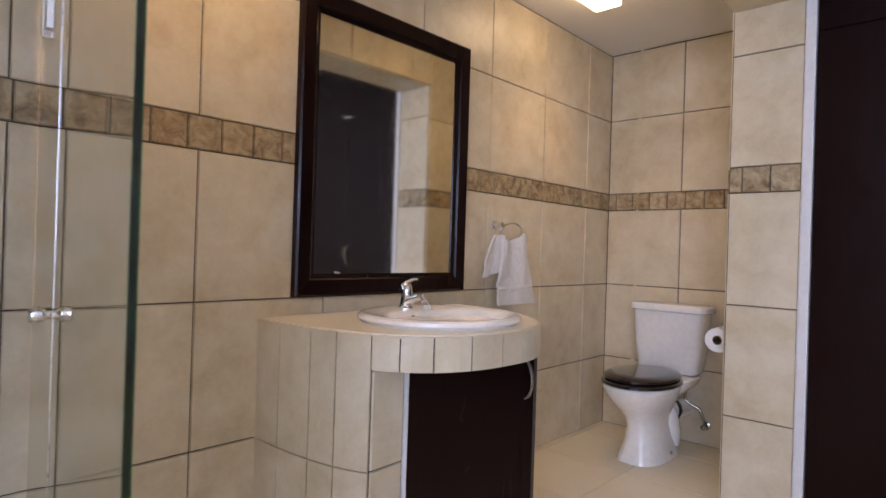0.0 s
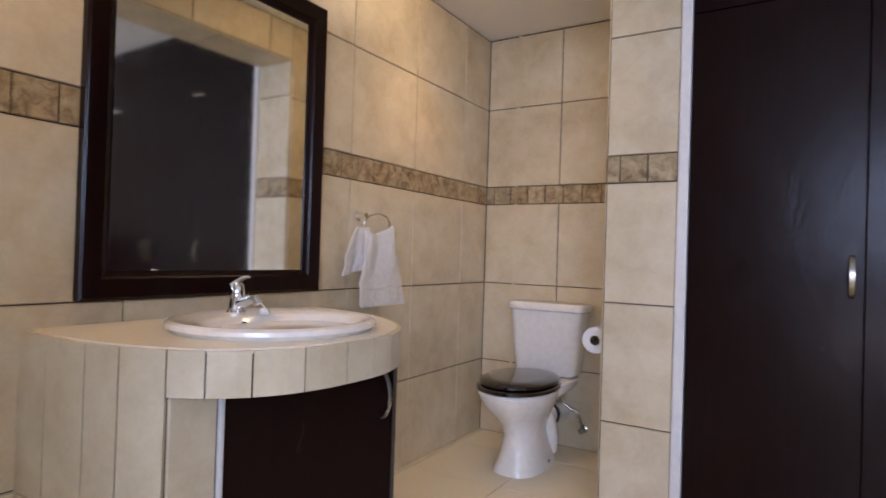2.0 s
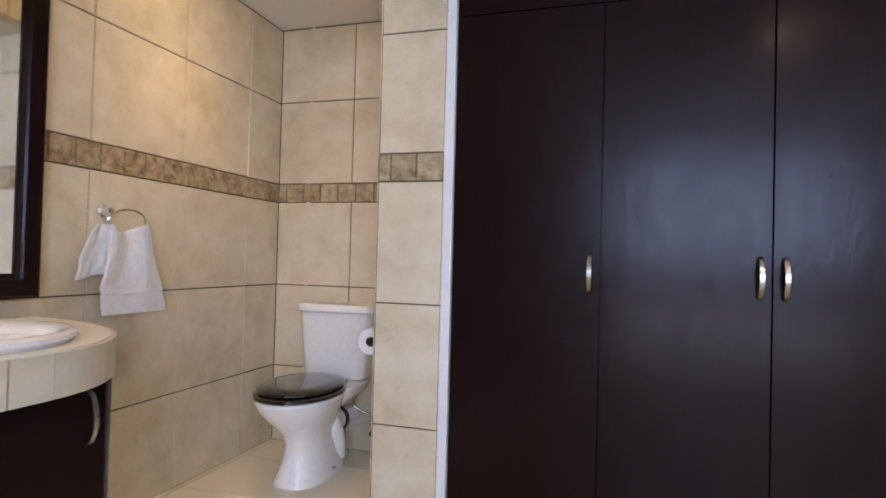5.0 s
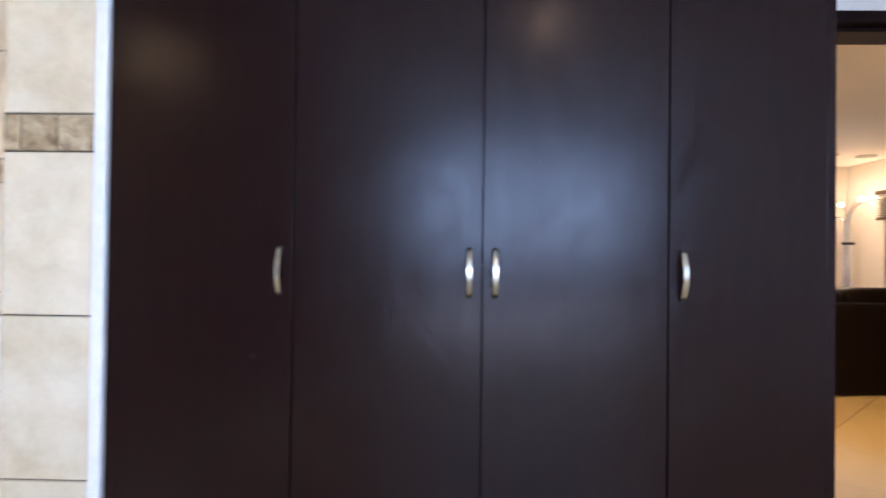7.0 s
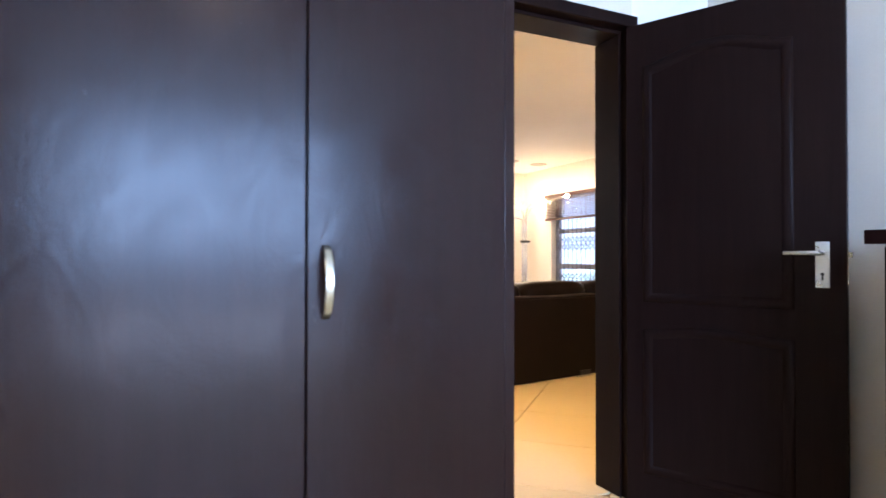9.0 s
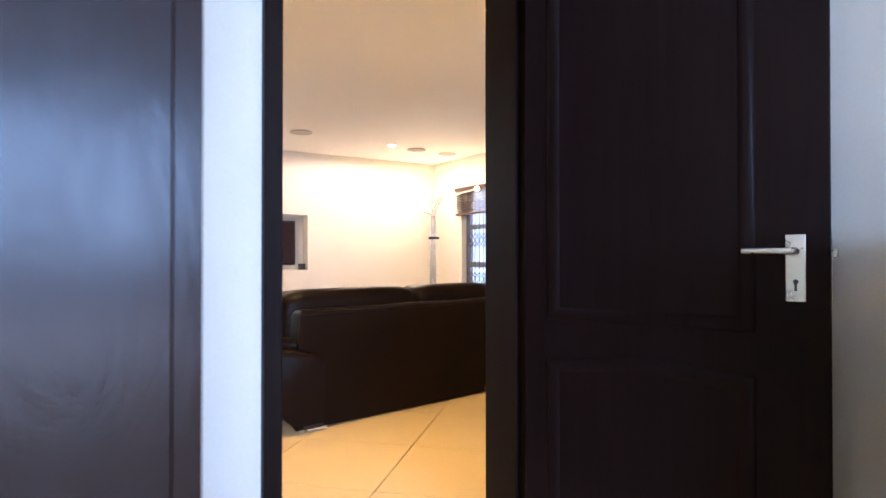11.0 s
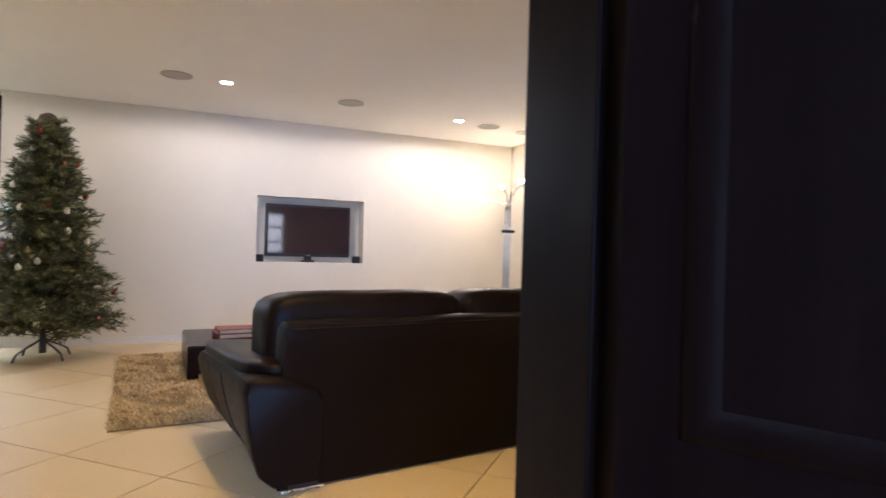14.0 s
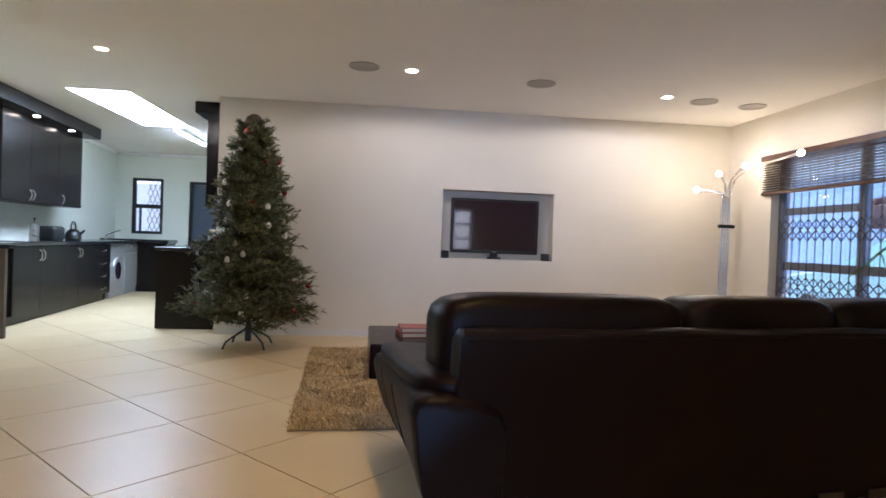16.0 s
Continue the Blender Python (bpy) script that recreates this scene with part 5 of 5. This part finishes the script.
tagged(part("branch_wire", BR, plain("brown_wire", (0.05, 0.035, 0.02), 0.8), tree), "thin brown branch wire", "", "", "stuff")
GOLD, CREAMO, REDO = plain("pale_gold", (0.62, 0.5, 0.3), 0.3, 0.8), plain("frosted_white", (0.7, 0.68, 0.62), 0.5), plain("red_gloss", (0.26, 0.018, 0.018), 0.25)
for k, (p, r) in enumerate(ORN):
    mt = (CREAMO, GOLD, CREAMO, REDO)[k % 4]
    if k % 5 == 4:
        bmx = bx(-0.018, 0.018, -0.012, 0.012, -0.025, 0.025, 0.003, m=pose(p.x, p.y, p.z - 0.04, 0, 0, 57 * k))
    else:
        bmx = lathe([(0.0, -0.03), (0.014, -0.026), (0.022, -0.012), (0.023, 0.0), (0.016, 0.016), (0.005, 0.023), (0.004, 0.03), (0.0, 0.03)], 12, m=pose(p.x, p.y, p.z - 0.04))
    part("ornament", bmx, mt, tree, ("frosted white bauble", "pale gold bauble", "frosted white bauble", "glossy red bauble")[k % 4], True)

# ---- kitchen ----
K = pose(0.41, 7.0, 0, 0, 0, 5.1)


def kit(x, y, z=0, rz=0):
    return K @ pose(x, y, z, 0, 0, rz)


kw = structure("wall_14", bx(-0.78, -0.62, -6.2, 5.6, 0, 2.5), KWALL, "pale green-white kitchen wall")
kw.matrix_world = K
ew = bx(-1.2, -0.36, 11.6, 11.75, 0, 2.5)
bx(0.17, 0.62, 11.6, 11.75, 0, 2.5, bm=ew)
bx(1.35, 3.0, 11.6, 11.75, 0, 2.5, bm=ew)
bx(-0.36, 0.17, 11.6, 11.75, 0, 0.95, bm=ew)
bx(-0.36, 0.17, 11.6, 11.75, 1.93, 2.5, bm=ew)
bx(0.62, 1.35, 11.6, 11.75, 1.9, 2.5, bm=ew)
structure("wall_15", ew, KWALL, "pale kitchen end wall with a small window")
cv = structure("trim_4", bx(-0.62, -0.565, -6.2, 4.55, 2.315, 2.3715, 0.02), CEIL, "white cove cornice along the kitchen wall")
cv.matrix_world = K
structure("trim_5", bx(-0.7, 2.62, 11.545, 11.599, 2.315, 2.3715, 0.02), CEIL, "white cove cornice over the kitchen window")
structure("wall_16", bx(2.62, 2.8, 7.12, 11.6, 0, 2.5), KWALL, "pale kitchen side wall")
structure("wall_17", bx(8.0, 8.15, 7.12, 7.2, 0, 2.5), WALLP, "wall end")
kwin = thing("window_3", "small kitchen window with white trellis bars", "window", kind="structure")
for x0, x1, z0, z1 in ((-0.36, -0.30, 0.95, 1.93), (0.11, 0.17, 0.95, 1.93), (-0.30, 0.11, 0.95, 1.0), (-0.30, 0.11, 1.88, 1.93), (-0.30, 0.11, 1.40, 1.47), (-0.24, -0.21, 1.0, 1.40)):
    part("window_frame", bx(x0, x1, 11.63, 11.68, z0, z1, 0.003), BLACKP, kwin)
kp = part("pane", bx(-0.30, 0.11, 11.653, 11.657, 1.0, 1.88), GLASS, kwin)
kp.visible_shadow = False
kb = bmesh.new()
merge(kb, lattice(-0.30, 0.11, 1.0, 1.40, 0.082, 0.006), pose(0, 11.66, 0, 0, 0, -90))
merge(kb, lattice(-0.30, 0.11, 1.47, 1.88, 0.082, 0.006), pose(0, 11.66, 0, 0, 0, -90))
for v in kb.verts:
    v.co.x, v.co.y = -v.co.x + 0.0, v.co.y
bars_ob = part("trellis", kb, BARS, kwin)
kd = thing("door_2", "dark back door in the kitchen end wall", "door", kind="structure")
part("frame", bx(0.62, 0.67, 11.58, 11.7, 0, 1.9, 0.003, bm=bx(1.3, 1.35, 11.58, 11.7, 0, 1.9, 0.003, bm=bx(0.67, 1.3, 11.58, 11.7, 1.85, 1.9, 0.003))), BLACKP, kd)
part("leaf", bx(0.67, 1.3, 11.64, 11.68, 0.01, 1.85, 0.003), plain("blue_grey_door", (0.06, 0.08, 0.11), 0.4), kd)

for y0, y1 in ((0.0, 1.15), (1.15, 1.98)):
    cab = thing("base_cabinet", "dark veneer kitchen base cabinet with steel handles", "cabinet", kit(0, y0), "kitchen base cabinets")
    w = y1 - y0
    part("body", bx(-0.58, -0.02, 0.0, w, 0.1, 0.80), BLACKW, cab)
    part("plinth", bx(-0.5, -0.06, 0.0, w, 0.0, 0.1), BLACKW, cab)
    for k in range(2):
        a, b = w * k / 2 + 0.002, w * (k + 1) / 2 - 0.002
        d = part("door", bx(-0.019, 0.0, a, b, 0.105, 0.796, 0.002), BLACKW, cab)
        hh = part("handle", bow_handle(0.12, 0.03, 0.007), STEEL, d, smooth=True)
        hh.matrix_basis = pose(0.0, b - 0.035 if k == 0 else a + 0.035, 0.70, 0, 0, 90)
dcab = thing("drawer_unit", "dark veneer kitchen drawer unit", "cabinet", kit(0, 1.98))
part("plinth", bx(-0.5, -0.06, 0.0, 0.67, 0.0, 0.1), BLACKW, dcab)
part("body", bx(-0.58, -0.02, 0.0, 0.67, 0.1, 0.80), BLACKW, dcab)
for k in range(4):
    d = part("drawer", bx(-0.019, 0.0, 0.002, 0.668, 0.105 + 0.174 * k, 0.105 + 0.174 * k + 0.17, 0.002), BLACKW, dcab)
    hh = part("handle", bow_handle(0.12, 0.03, 0.007), STEEL, d, smooth=True)
    hh.matrix_basis = pose(0.0, 0.335, 0.205 + 0.174 * k, 90, 0, 90)
counter = thing("worktop", "black polished kitchen worktop along the wall", "worktop", kit(0, 0))
part("slab", bx(-0.61, 0.025, -0.55, 4.55, 0.805, 0.84, 0.004), COUNTER, counter)
bar = thing("counter_end_panel", "grey-brown wooden panel carrying the worktop end", "panel", kit(0.0, -0.66))
part("panel", bx(-0.3, 0.25, 0.0, 0.04, 0.0, 0.80, 0.003), wood("driftwood", (0.075, 0.056, 0.044), (0.13, 0.10, 0.08), 0.5), bar)
part("top", bx(-0.6, 0.28, -0.02, 0.109, 0.805, 0.84, 0.004), COUNTER, bar)


def washer(y, label, name, drum):
    w = thing(name, label, "appliance", kit(-0.02, y))
    part("cabinet", bx(-0.55, 0.0, 0.0, 0.595, 0.01, 0.80, 0.008), SILVER, w)
    part("control_panel", bx(0.0, 0.008, 0.01, 0.585, 0.69, 0.79, 0.003), SILVER, w)
    part("dial", lathe([(0, 0.02), (0.026, 0.018), (0.03, 0.0)], 20, m=pose(0.008, 0.30, 0.74, 0, 90, 0)), STEEL, w, smooth=True)
    if drum:
        dd = part("door", lathe([(0.0, 0.012), (0.12, 0.014), (0.155, 0.026), (0.185, 0.03), (0.20, 0.018), (0.205, 0.0)], 36, m=pose(0.0, 0.30, 0.40, 0, 90, 0)), SILVER, w, "round porthole door", True)
        part("porthole", lathe([(0.0, 0.03), (0.08, 0.03), (0.13, 0.02), (0.13, 0.015)], 32, m=pose(0.006, 0.30, 0.40, 0, 90, 0)), SCREEN, dd, "dark glass porthole", True)
        part("drawer", bx(0.0, 0.01, 0.03, 0.2, 0.70, 0.78, 0.002), SILVER, w)
    else:
        part("door", bx(0.0, 0.012, 0.008, 0.587, 0.1, 0.68, 0.004), SILVER, w)
        part("grip", bx(0.012, 0.03, 0.1, 0.5, 0.63, 0.65, 0.004), STEEL, w)


washer(2.67, "silver front-loading washing machine under the worktop", "washing_machine", True)
washer(3.28, "silver dishwasher under the worktop", "dishwasher", False)
ret = thing("base_cabinet", "dark veneer corner base cabinet under the window", "cabinet", kit(0.0, 3.9), "kitchen base cabinets")
part("body", bx(-0.58, 0.42, 0.0, 0.6, 0.0, 0.80, 0.002), BLACKW, ret)
part("worktop", bx(-0.58, 0.45, -0.02, 0.62, 0.8405, 0.86, 0.003, bm=bx(0.03, 0.45, -0.02, 0.62, 0.802, 0.84)), COUNTER, ret)

for k, (y0, y1) in enumerate(((0.26, 0.87), (0.87, 1.55), (1.55, 2.24))):
    up = thing("wall_cabinet", "dark veneer kitchen wall cabinet", "cabinet", kit(-0.25, y0), "kitchen wall cabinets")
    w = y1 - y0
    part("body", bx(-0.35, -0.02, 0.0, w, 1.275, 2.22), BLACKW, up)
    d = part("door", bx(-0.019, 0.0, 0.002, w - 0.002, 1.278, 2.218, 0.002), BLACKW, up)
    hh = part("handle", bow_handle(0.12, 0.03, 0.007), STEEL, d, smooth=True)
    hh.matrix_basis = pose(0.0, w - 0.035 if k == 0 else 0.035 if k == 1 else 0.10, 1.36, 0, 0, 90)
pel = thing("pelmet", "dark veneer pelmet over the wall cabinets with small spotlights", "pelmet", kit(-0.25, -0.5))
part("board", bx(-0.35, 0.21, 0.0, 2.78, 2.222, 2.368, 0.003), BLACKW, pel)
for y in (1.22, 2.12):
    part("spotlight", lathe([(0, -0.004), (0.03, -0.004), (0.036, 0.0)], 20, m=pose(0.11, y, 2.222)), SPOTON, pel, "small lit spotlight")

pen = thing("peninsula", "dark veneer kitchen peninsula with black worktop", "cabinet", pose(1.73, 7.13, 0))
part("body", bx(0.0, 0.88, 0.0, 2.4, 0.0, 0.80, 0.002), BLACKW, pen)
part("end_panel", bx(-0.005, 0.6, -0.02, -0.001, 0.0, 0.80, 0.002), BLACKW, pen)
part("worktop", bx(-0.025, 0.885, -0.045, 2.4, 0.805, 0.845, 0.004), COUNTER, pen)
ovh = thing("wall_cabinet", "dark veneer wall cabinet over the peninsula", "cabinet", pose(2.19, 7.125, 0), "kitchen wall cabinets")
part("body", bx(0.0, 0.42, 0.0, 1.9, 1.28, 2.25, 0.002), BLACKW, ovh)
part("cornice", bx(-0.13, 0.42, -0.0, 1.95, 2.2505, 2.368, 0.003), BLACKW, ovh)
box_mat = wood("beech", (0.42, 0.3, 0.17), (0.55, 0.42, 0.27), 0.5)
bread = thing("bread_bin", "pale wooden bread bin on the peninsula", "bread bin", pose(2.1, 7.55, 0.845))
part("body", bx(0.0, 0.32, 0.0, 0.4, 0.0, 0.2, 0.02, 3), box_mat, bread)
part("lid_knob", lathe([(0, 0.02), (0.012, 0.018), (0.008, 0.0)], 12, m=pose(0.16, 0.2, 0.2)), box_mat, bread)

kettle = thing("kettle", "black stove kettle on the worktop", "kettle", kit(-0.3, 2.15, 0.84))
part("body", lathe([(0, 0), (0.085, 0.0), (0.10, 0.02), (0.098, 0.07), (0.07, 0.13), (0.04, 0.15), (0.0, 0.155)], 30), BLACKP, kettle, smooth=True)
part("handle", sweep([(0, -0.07, 0.13), (0, -0.075, 0.2), (0, -0.03, 0.245), (0, 0.03, 0.245), (0, 0.075, 0.2), (0, 0.07, 0.13)], 0.009, 10), BLACKP, kettle, smooth=True)
part("spout", sweep([(0.06, 0, 0.07), (0.11, 0, 0.11), (0.135, 0, 0.14)], [0.022, 0.016, 0.013], 12), BLACKP, kettle, smooth=True)
toaster = thing("toaster", "black rounded toaster on the worktop", "toaster", kit(-0.3, 1.52, 0.84))
part("shell", bx(-0.1, 0.1, -0.16, 0.16, 0.0, 0.18, 0.04, 4), BLACKP, toaster, smooth=True)
part("slot", bx(-0.05, -0.02, -0.11, 0.11, 0.1795, 0.182), STEEL, toaster)
part("slot", bx(0.02, 0.05, -0.11, 0.11, 0.1795, 0.182), STEEL, toaster)
mill = thing("coffee_press", "steel and glass coffee press on the worktop", "coffee press", kit(-0.35, 1.2, 0.84))
part("jug", lathe([(0, 0), (0.05, 0.0), (0.05, 0.19), (0.046, 0.2), (0, 0.2)], 24), STEEL, mill, smooth=True)
part("plunger", lathe([(0.004, 0.2), (0.004, 0.25), (0.014, 0.255), (0.014, 0.27), (0, 0.275)], 14), BLACKP, mill, smooth=True)
part("handle", sweep([(0, 0.05, 0.17), (0, 0.09, 0.15), (0, 0.09, 0.06), (0, 0.05, 0.04)], 0.007, 8), BLACKP, mill, smooth=True)
hob = thing("hob", "black glass hob set into the worktop", "hob", kit(-0.3, 0.7, 0.8405))
part("plate", bx(-0.25, 0.25, -0.28, 0.28, 0.0, 0.006, 0.002), SCREEN, hob)
ktap = thing("kitchen_tap", "chrome sink tap near the window", "tap", kit(-0.35, 3.45, 0.84))
part("pipe", sweep([(0, 0, 0), (0, 0, 0.06), (0.03, 0.02, 0.10), (0.18, 0.12, 0.16)], 0.011, 10), CHROME, ktap, smooth=True)
sock = thing("wall_socket", "white wall socket above the worktop", "socket", kit(-0.62, 1.95, 1.0))
part("plate", bx(0.0, 0.008, -0.06, 0.06, -0.04, 0.04, 0.002), WHITEP, sock)

tube = thing("tube_light", "lit fluorescent tube light on the kitchen ceiling", "ceiling light", pose(1.31, 9.42, 2.372))
part("batten", bx(-0.04, 0.04, -0.62, 0.62, -0.03, -0.001, 0.003), WHITEP, tube)
part("tube", sweep([(0, -0.6, -0.045), (0, 0.6, -0.045)], 0.015, 14), TUBEON, tube, "glowing white tube")
skl = thing("skylight", "rectangular roof light with white reveals in the kitchen ceiling", "skylight", kind="structure")
for x0, x1, y0, y1 in ((0.86, 0.9, 6.86, 8.84), (1.5, 1.54, 6.86, 8.84), (0.9, 1.5, 6.86, 6.9), (0.9, 1.5, 8.8, 8.84)):
    part("reveal", bx(x0, x1, y0, y1, 2.501, 2.75), CEIL, skl)
part("cover", bx(0.86, 1.54, 6.86, 8.84, 2.751, 2.77), WHITEP, skl)
# emissive sheet stands in for the sky, as the cover above is opaque
part("diffuser", bx(0.902, 1.498, 6.902, 8.798, 2.376, 2.384), glow("glow_for_daylight", (0.70, 0.89, 1.0), 17), skl, "white diffuser sheet glowing in place of daylight")

# ---- outside ----
PAVE = mottled("pale_paving", (0.70, 0.69, 0.67), (0.80, 0.79, 0.77), 3, 0.8, 0.2)
structure("ground", bx(-60, 90, -60, 90, -0.35, -0.20), PAVE, "pale paved ground outside the house")
structure("roof", bx(-1.6, 8.3, -4.9, 12.9, 2.80, 2.95), plain("roof_sheet", (0.3, 0.3, 0.3), 0.8), "flat roof over the house")
# the blue cast of the daylight is mixed into this wall's colour
gw = structure("wall_18", bx(15.5, 15.7, -6, 24, -0.2, 3.1), mottled("garden_wall_skylit_blue", (0.20, 0.32, 0.52), (0.27, 0.40, 0.62), 2, 0.8, 0.2), "boundary wall across the yard, blue daylight put into its colour")
structure("wall_19", bx(-6, 8, 16.5, 16.7, -0.2, 2.2), mottled("yard_wall", (0.6, 0.6, 0.6), (0.7, 0.7, 0.7), 2, 0.8, 0.2), "pale yard wall behind the kitchen")

car = thing("parked_car", "pale blue car parked in the yard", "car", pose(11.4, 7.8, -0.2, 0, 0, 90))
CARP = plain("pale_blue_car_paint", (0.30, 0.52, 0.62), 0.55, 0.1)


def car_body():
    prof = [(-2.05, 0.35), (-2.1, 0.62), (-1.95, 0.88), (-1.15, 0.98), (1.2, 0.98), (1.9, 0.86), (2.08, 0.62), (2.05, 0.35), (1.72, 0.22), (-1.72, 0.22)]
    b = bmesh.new()
    rows = []
    for y, s in ((-0.84, 0.93), (-0.8, 1.0), (0.8, 1.0), (0.84, 0.93)):
        rows.append([b.verts.new((x * (0.985 if s < 1 else 1), y, 0.6 + (z - 0.6) * s)) for x, z in prof])
    for p, q in zip(rows, rows[1:]):
        for k in range(len(prof)):
            b.faces.new((p[k], p[(k + 1) % len(prof)], q[(k + 1) % len(prof)], q[k]))
    b.faces.new(rows[0][::-1])
    b.faces.new(rows[-1])
    bmesh.ops.recalc_face_normals(b, faces=b.faces[:])
    return b


part("body", car_body(), CARP, car, smooth=True)
cab_b = bmesh.new()
lo = [cab_b.verts.new(p) for p in ((-1.75, -0.78, 0.97), (1.0, -0.78, 0.97), (1.0, 0.78, 0.97), (-1.75, 0.78, 0.97))]
hi = [cab_b.verts.new(p) for p in ((-1.2, -0.62, 1.42), (0.25, -0.62, 1.44), (0.25, 0.62, 1.44), (-1.2, 0.62, 1.42))]
cab_b.faces.new(hi)
for k in range(4):
    cab_b.faces.new((lo[k], lo[(k + 1) % 4], hi[(k + 1) % 4], hi[k]))
bmesh.ops.recalc_face_normals(cab_b, faces=cab_b.faces[:])
part("windows", cab_b, plain("car_glass", (0.20, 0.42, 0.46), 0.5), car, "dark glass cabin")
part("roof", bx(-1.22, 0.27, -0.63, 0.63, 1.42, 1.46, 0.015), CARP, car)
for x in (-1.3, 1.3):
    for y in (-0.78, 0.78):
        wh = part("wheel", lathe([(0.0, -0.09), (0.2, -0.1), (0.29, -0.1), (0.31, -0.07), (0.31, 0.07), (0.29, 0.1), (0.2, 0.1), (0.0, 0.09)], 28, m=pose(x, y, 0.31, 90, 0, 0)), BLACKP, car, "black tyre", True)
        part("rim", lathe([(0.0, -0.105), (0.19, -0.105), (0.2, 0.0), (0.19, 0.105), (0, 0.105)], 24, m=pose(x, y, 0.31, 90, 0, 0)), STEEL, wh, smooth=True)
for y in (-0.6, 0.6):
    part("headlight", bx(1.93, 2.06, y - 0.16, y + 0.16, 0.62, 0.78, 0.03), SILVER, car)

planter = thing("wall_planter", "dark maroon planter box with reddish flowers fixed on the boundary wall", "planter", pose(15.5, 12.4, 1.78))
part("box", bx(-0.28, -0.002, -0.92, 0.92, -0.12, 0.42, 0.02), plain("maroon_paint", (0.035, 0.012, 0.02), 0.6), planter)
part("soil", bx(-0.26, -0.02, -0.9, 0.9, 0.40, 0.43, 0.01), plain("soil", (0.05, 0.03, 0.02), 0.9), planter)
rnd = random.Random(9)
BLOOM = mottled("dusky_blooms", (0.03, 0.010, 0.016), (0.085, 0.025, 0.035), 9, 0.8, 0.3)
for k in range(16):
    r = rnd.uniform(0.08, 0.15)
    fb = bmesh.new()
    bmesh.ops.create_icosphere(fb, subdivisions=2, radius=r)
    for v in fb.verts:
        v.co *= 1 + 0.5 * noise.noise(v.co * 16 + Vector((k, 0, 0)))
    fb.transform(pose(-0.14 + rnd.uniform(-0.06, 0.06), -0.85 + 1.7 * k / 15, 0.43 + 0.5 * r))
    part("flower_clump", fb, BLOOM, planter)

# ---- wall tiles ----
tile_wall(w_mirror, (0, -3.3, 0), 90, 4.057, 0.0644, 0.4632, border_first=0.055)
tile_wall(w_back, (0.008, 0.757, 0), 0, 0.925, 0.446, 0.4632, border_first=0.05)
PR = [0.0, 0.38, 0.845, 1.312, 1.42, 1.886, 2.078]
tile_wall(w_pier, (0.936, 0, 0), 0, 0.264, 9.0, 0.4632, PR, border_first=0.05)
tile_wall(w_pier, (0.935, 0.749, 0), -90, 0.749, 0.30, 0.4632, ROWS, border_first=0.02)
tile_wall(w_head, (0.935, 0, 2.078), -90, 3.3, 0.16, 0.4632, [0.0, 0.198], border_row=9)
for k in range(8):
    lay_tile(w_head, Matrix.Translation((0.938, -0.002 - 0.455 * k, 2.078)) @ Matrix.Rotation(radians(90), 4, "X"), 0.26, 0.4515, TILE)

# ---- floor tiles ----
floor = structure("floor", bx(-1.6, 8.0, -4.7, 12.6, -0.2, -0.008), FGROUT, "cream ceramic tiled floor with brown grout")
_ft = {}


def floor_piece(poly, glaze):
    cx = sum(p[0] for p in poly) / len(poly)
    cy = sum(p[1] for p in poly) / len(poly)
    outline = tuple((round(x - cx, 3), round(y - cy, 3)) for x, y in poly)
    key = (outline, glaze.name)
    if key not in _ft:
        n = len(poly)
        v, f = [], []
        for z, s in ((-0.008, 0.0), (0.0 - 0.0015, 0.0), (0.0, 0.0016)):
            for x, y in outline:
                l = math.hypot(x, y) or 1
                v.append((x * (1 - s / l), y * (1 - s / l), z))
        for r in range(2):
            for i in range(n):
                f.append((r * n + i, r * n + (i + 1) % n, (r + 1) * n + (i + 1) % n, (r + 1) * n + i))
        f.append(tuple(range(2 * n, 3 * n)))
        me = bpy.data.meshes.new("floor_tile")
        me.from_pydata(v, [], f)
        me.materials.append(glaze)
        _ft[key] = me
    ob = new("tile", _ft[key])
    ob.parent = floor
    ob.location = (cx, cy, 0)


def floor_field(rect, ox, oy, pitch, turn, gap=0.005, glaze=FLOORT):
    c, s_ = math.cos(radians(turn)), math.sin(radians(turn))
    h = (pitch - gap) / 2
    for i in range(-40, 41):
        for j in range(-40, 41):
            u, v = (i + 0.5) * pitch, (j + 0.5) * pitch
            sq = [(ox + c * (u + a) - s_ * (v + b), oy + s_ * (u + a) + c * (v + b)) for a, b in ((-h, -h), (h, -h), (h, h), (-h, h))]
            poly = clip_poly(sq, rect)
            if len(poly) >= 3:
                area = 0.5 * abs(sum(poly[k][0] * poly[(k + 1) % len(poly)][1] - poly[(k + 1) % len(poly)][0] * poly[k][1] for k in range(len(poly))))
                if area > 0.002:
                    floor_piece(poly, glaze)


floor_field((0.0, 1.2, -3.3, 0.757), 0.488, 0.04, 0.455, 0, glaze=BATHF)
floor_field((1.205, 4.85, -4.6, 0.92), 2.97, 4.015, 0.632, 45)
floor_field((-1.2, 7.78, 0.925, 11.6), 2.97, 4.015, 0.632, 45)
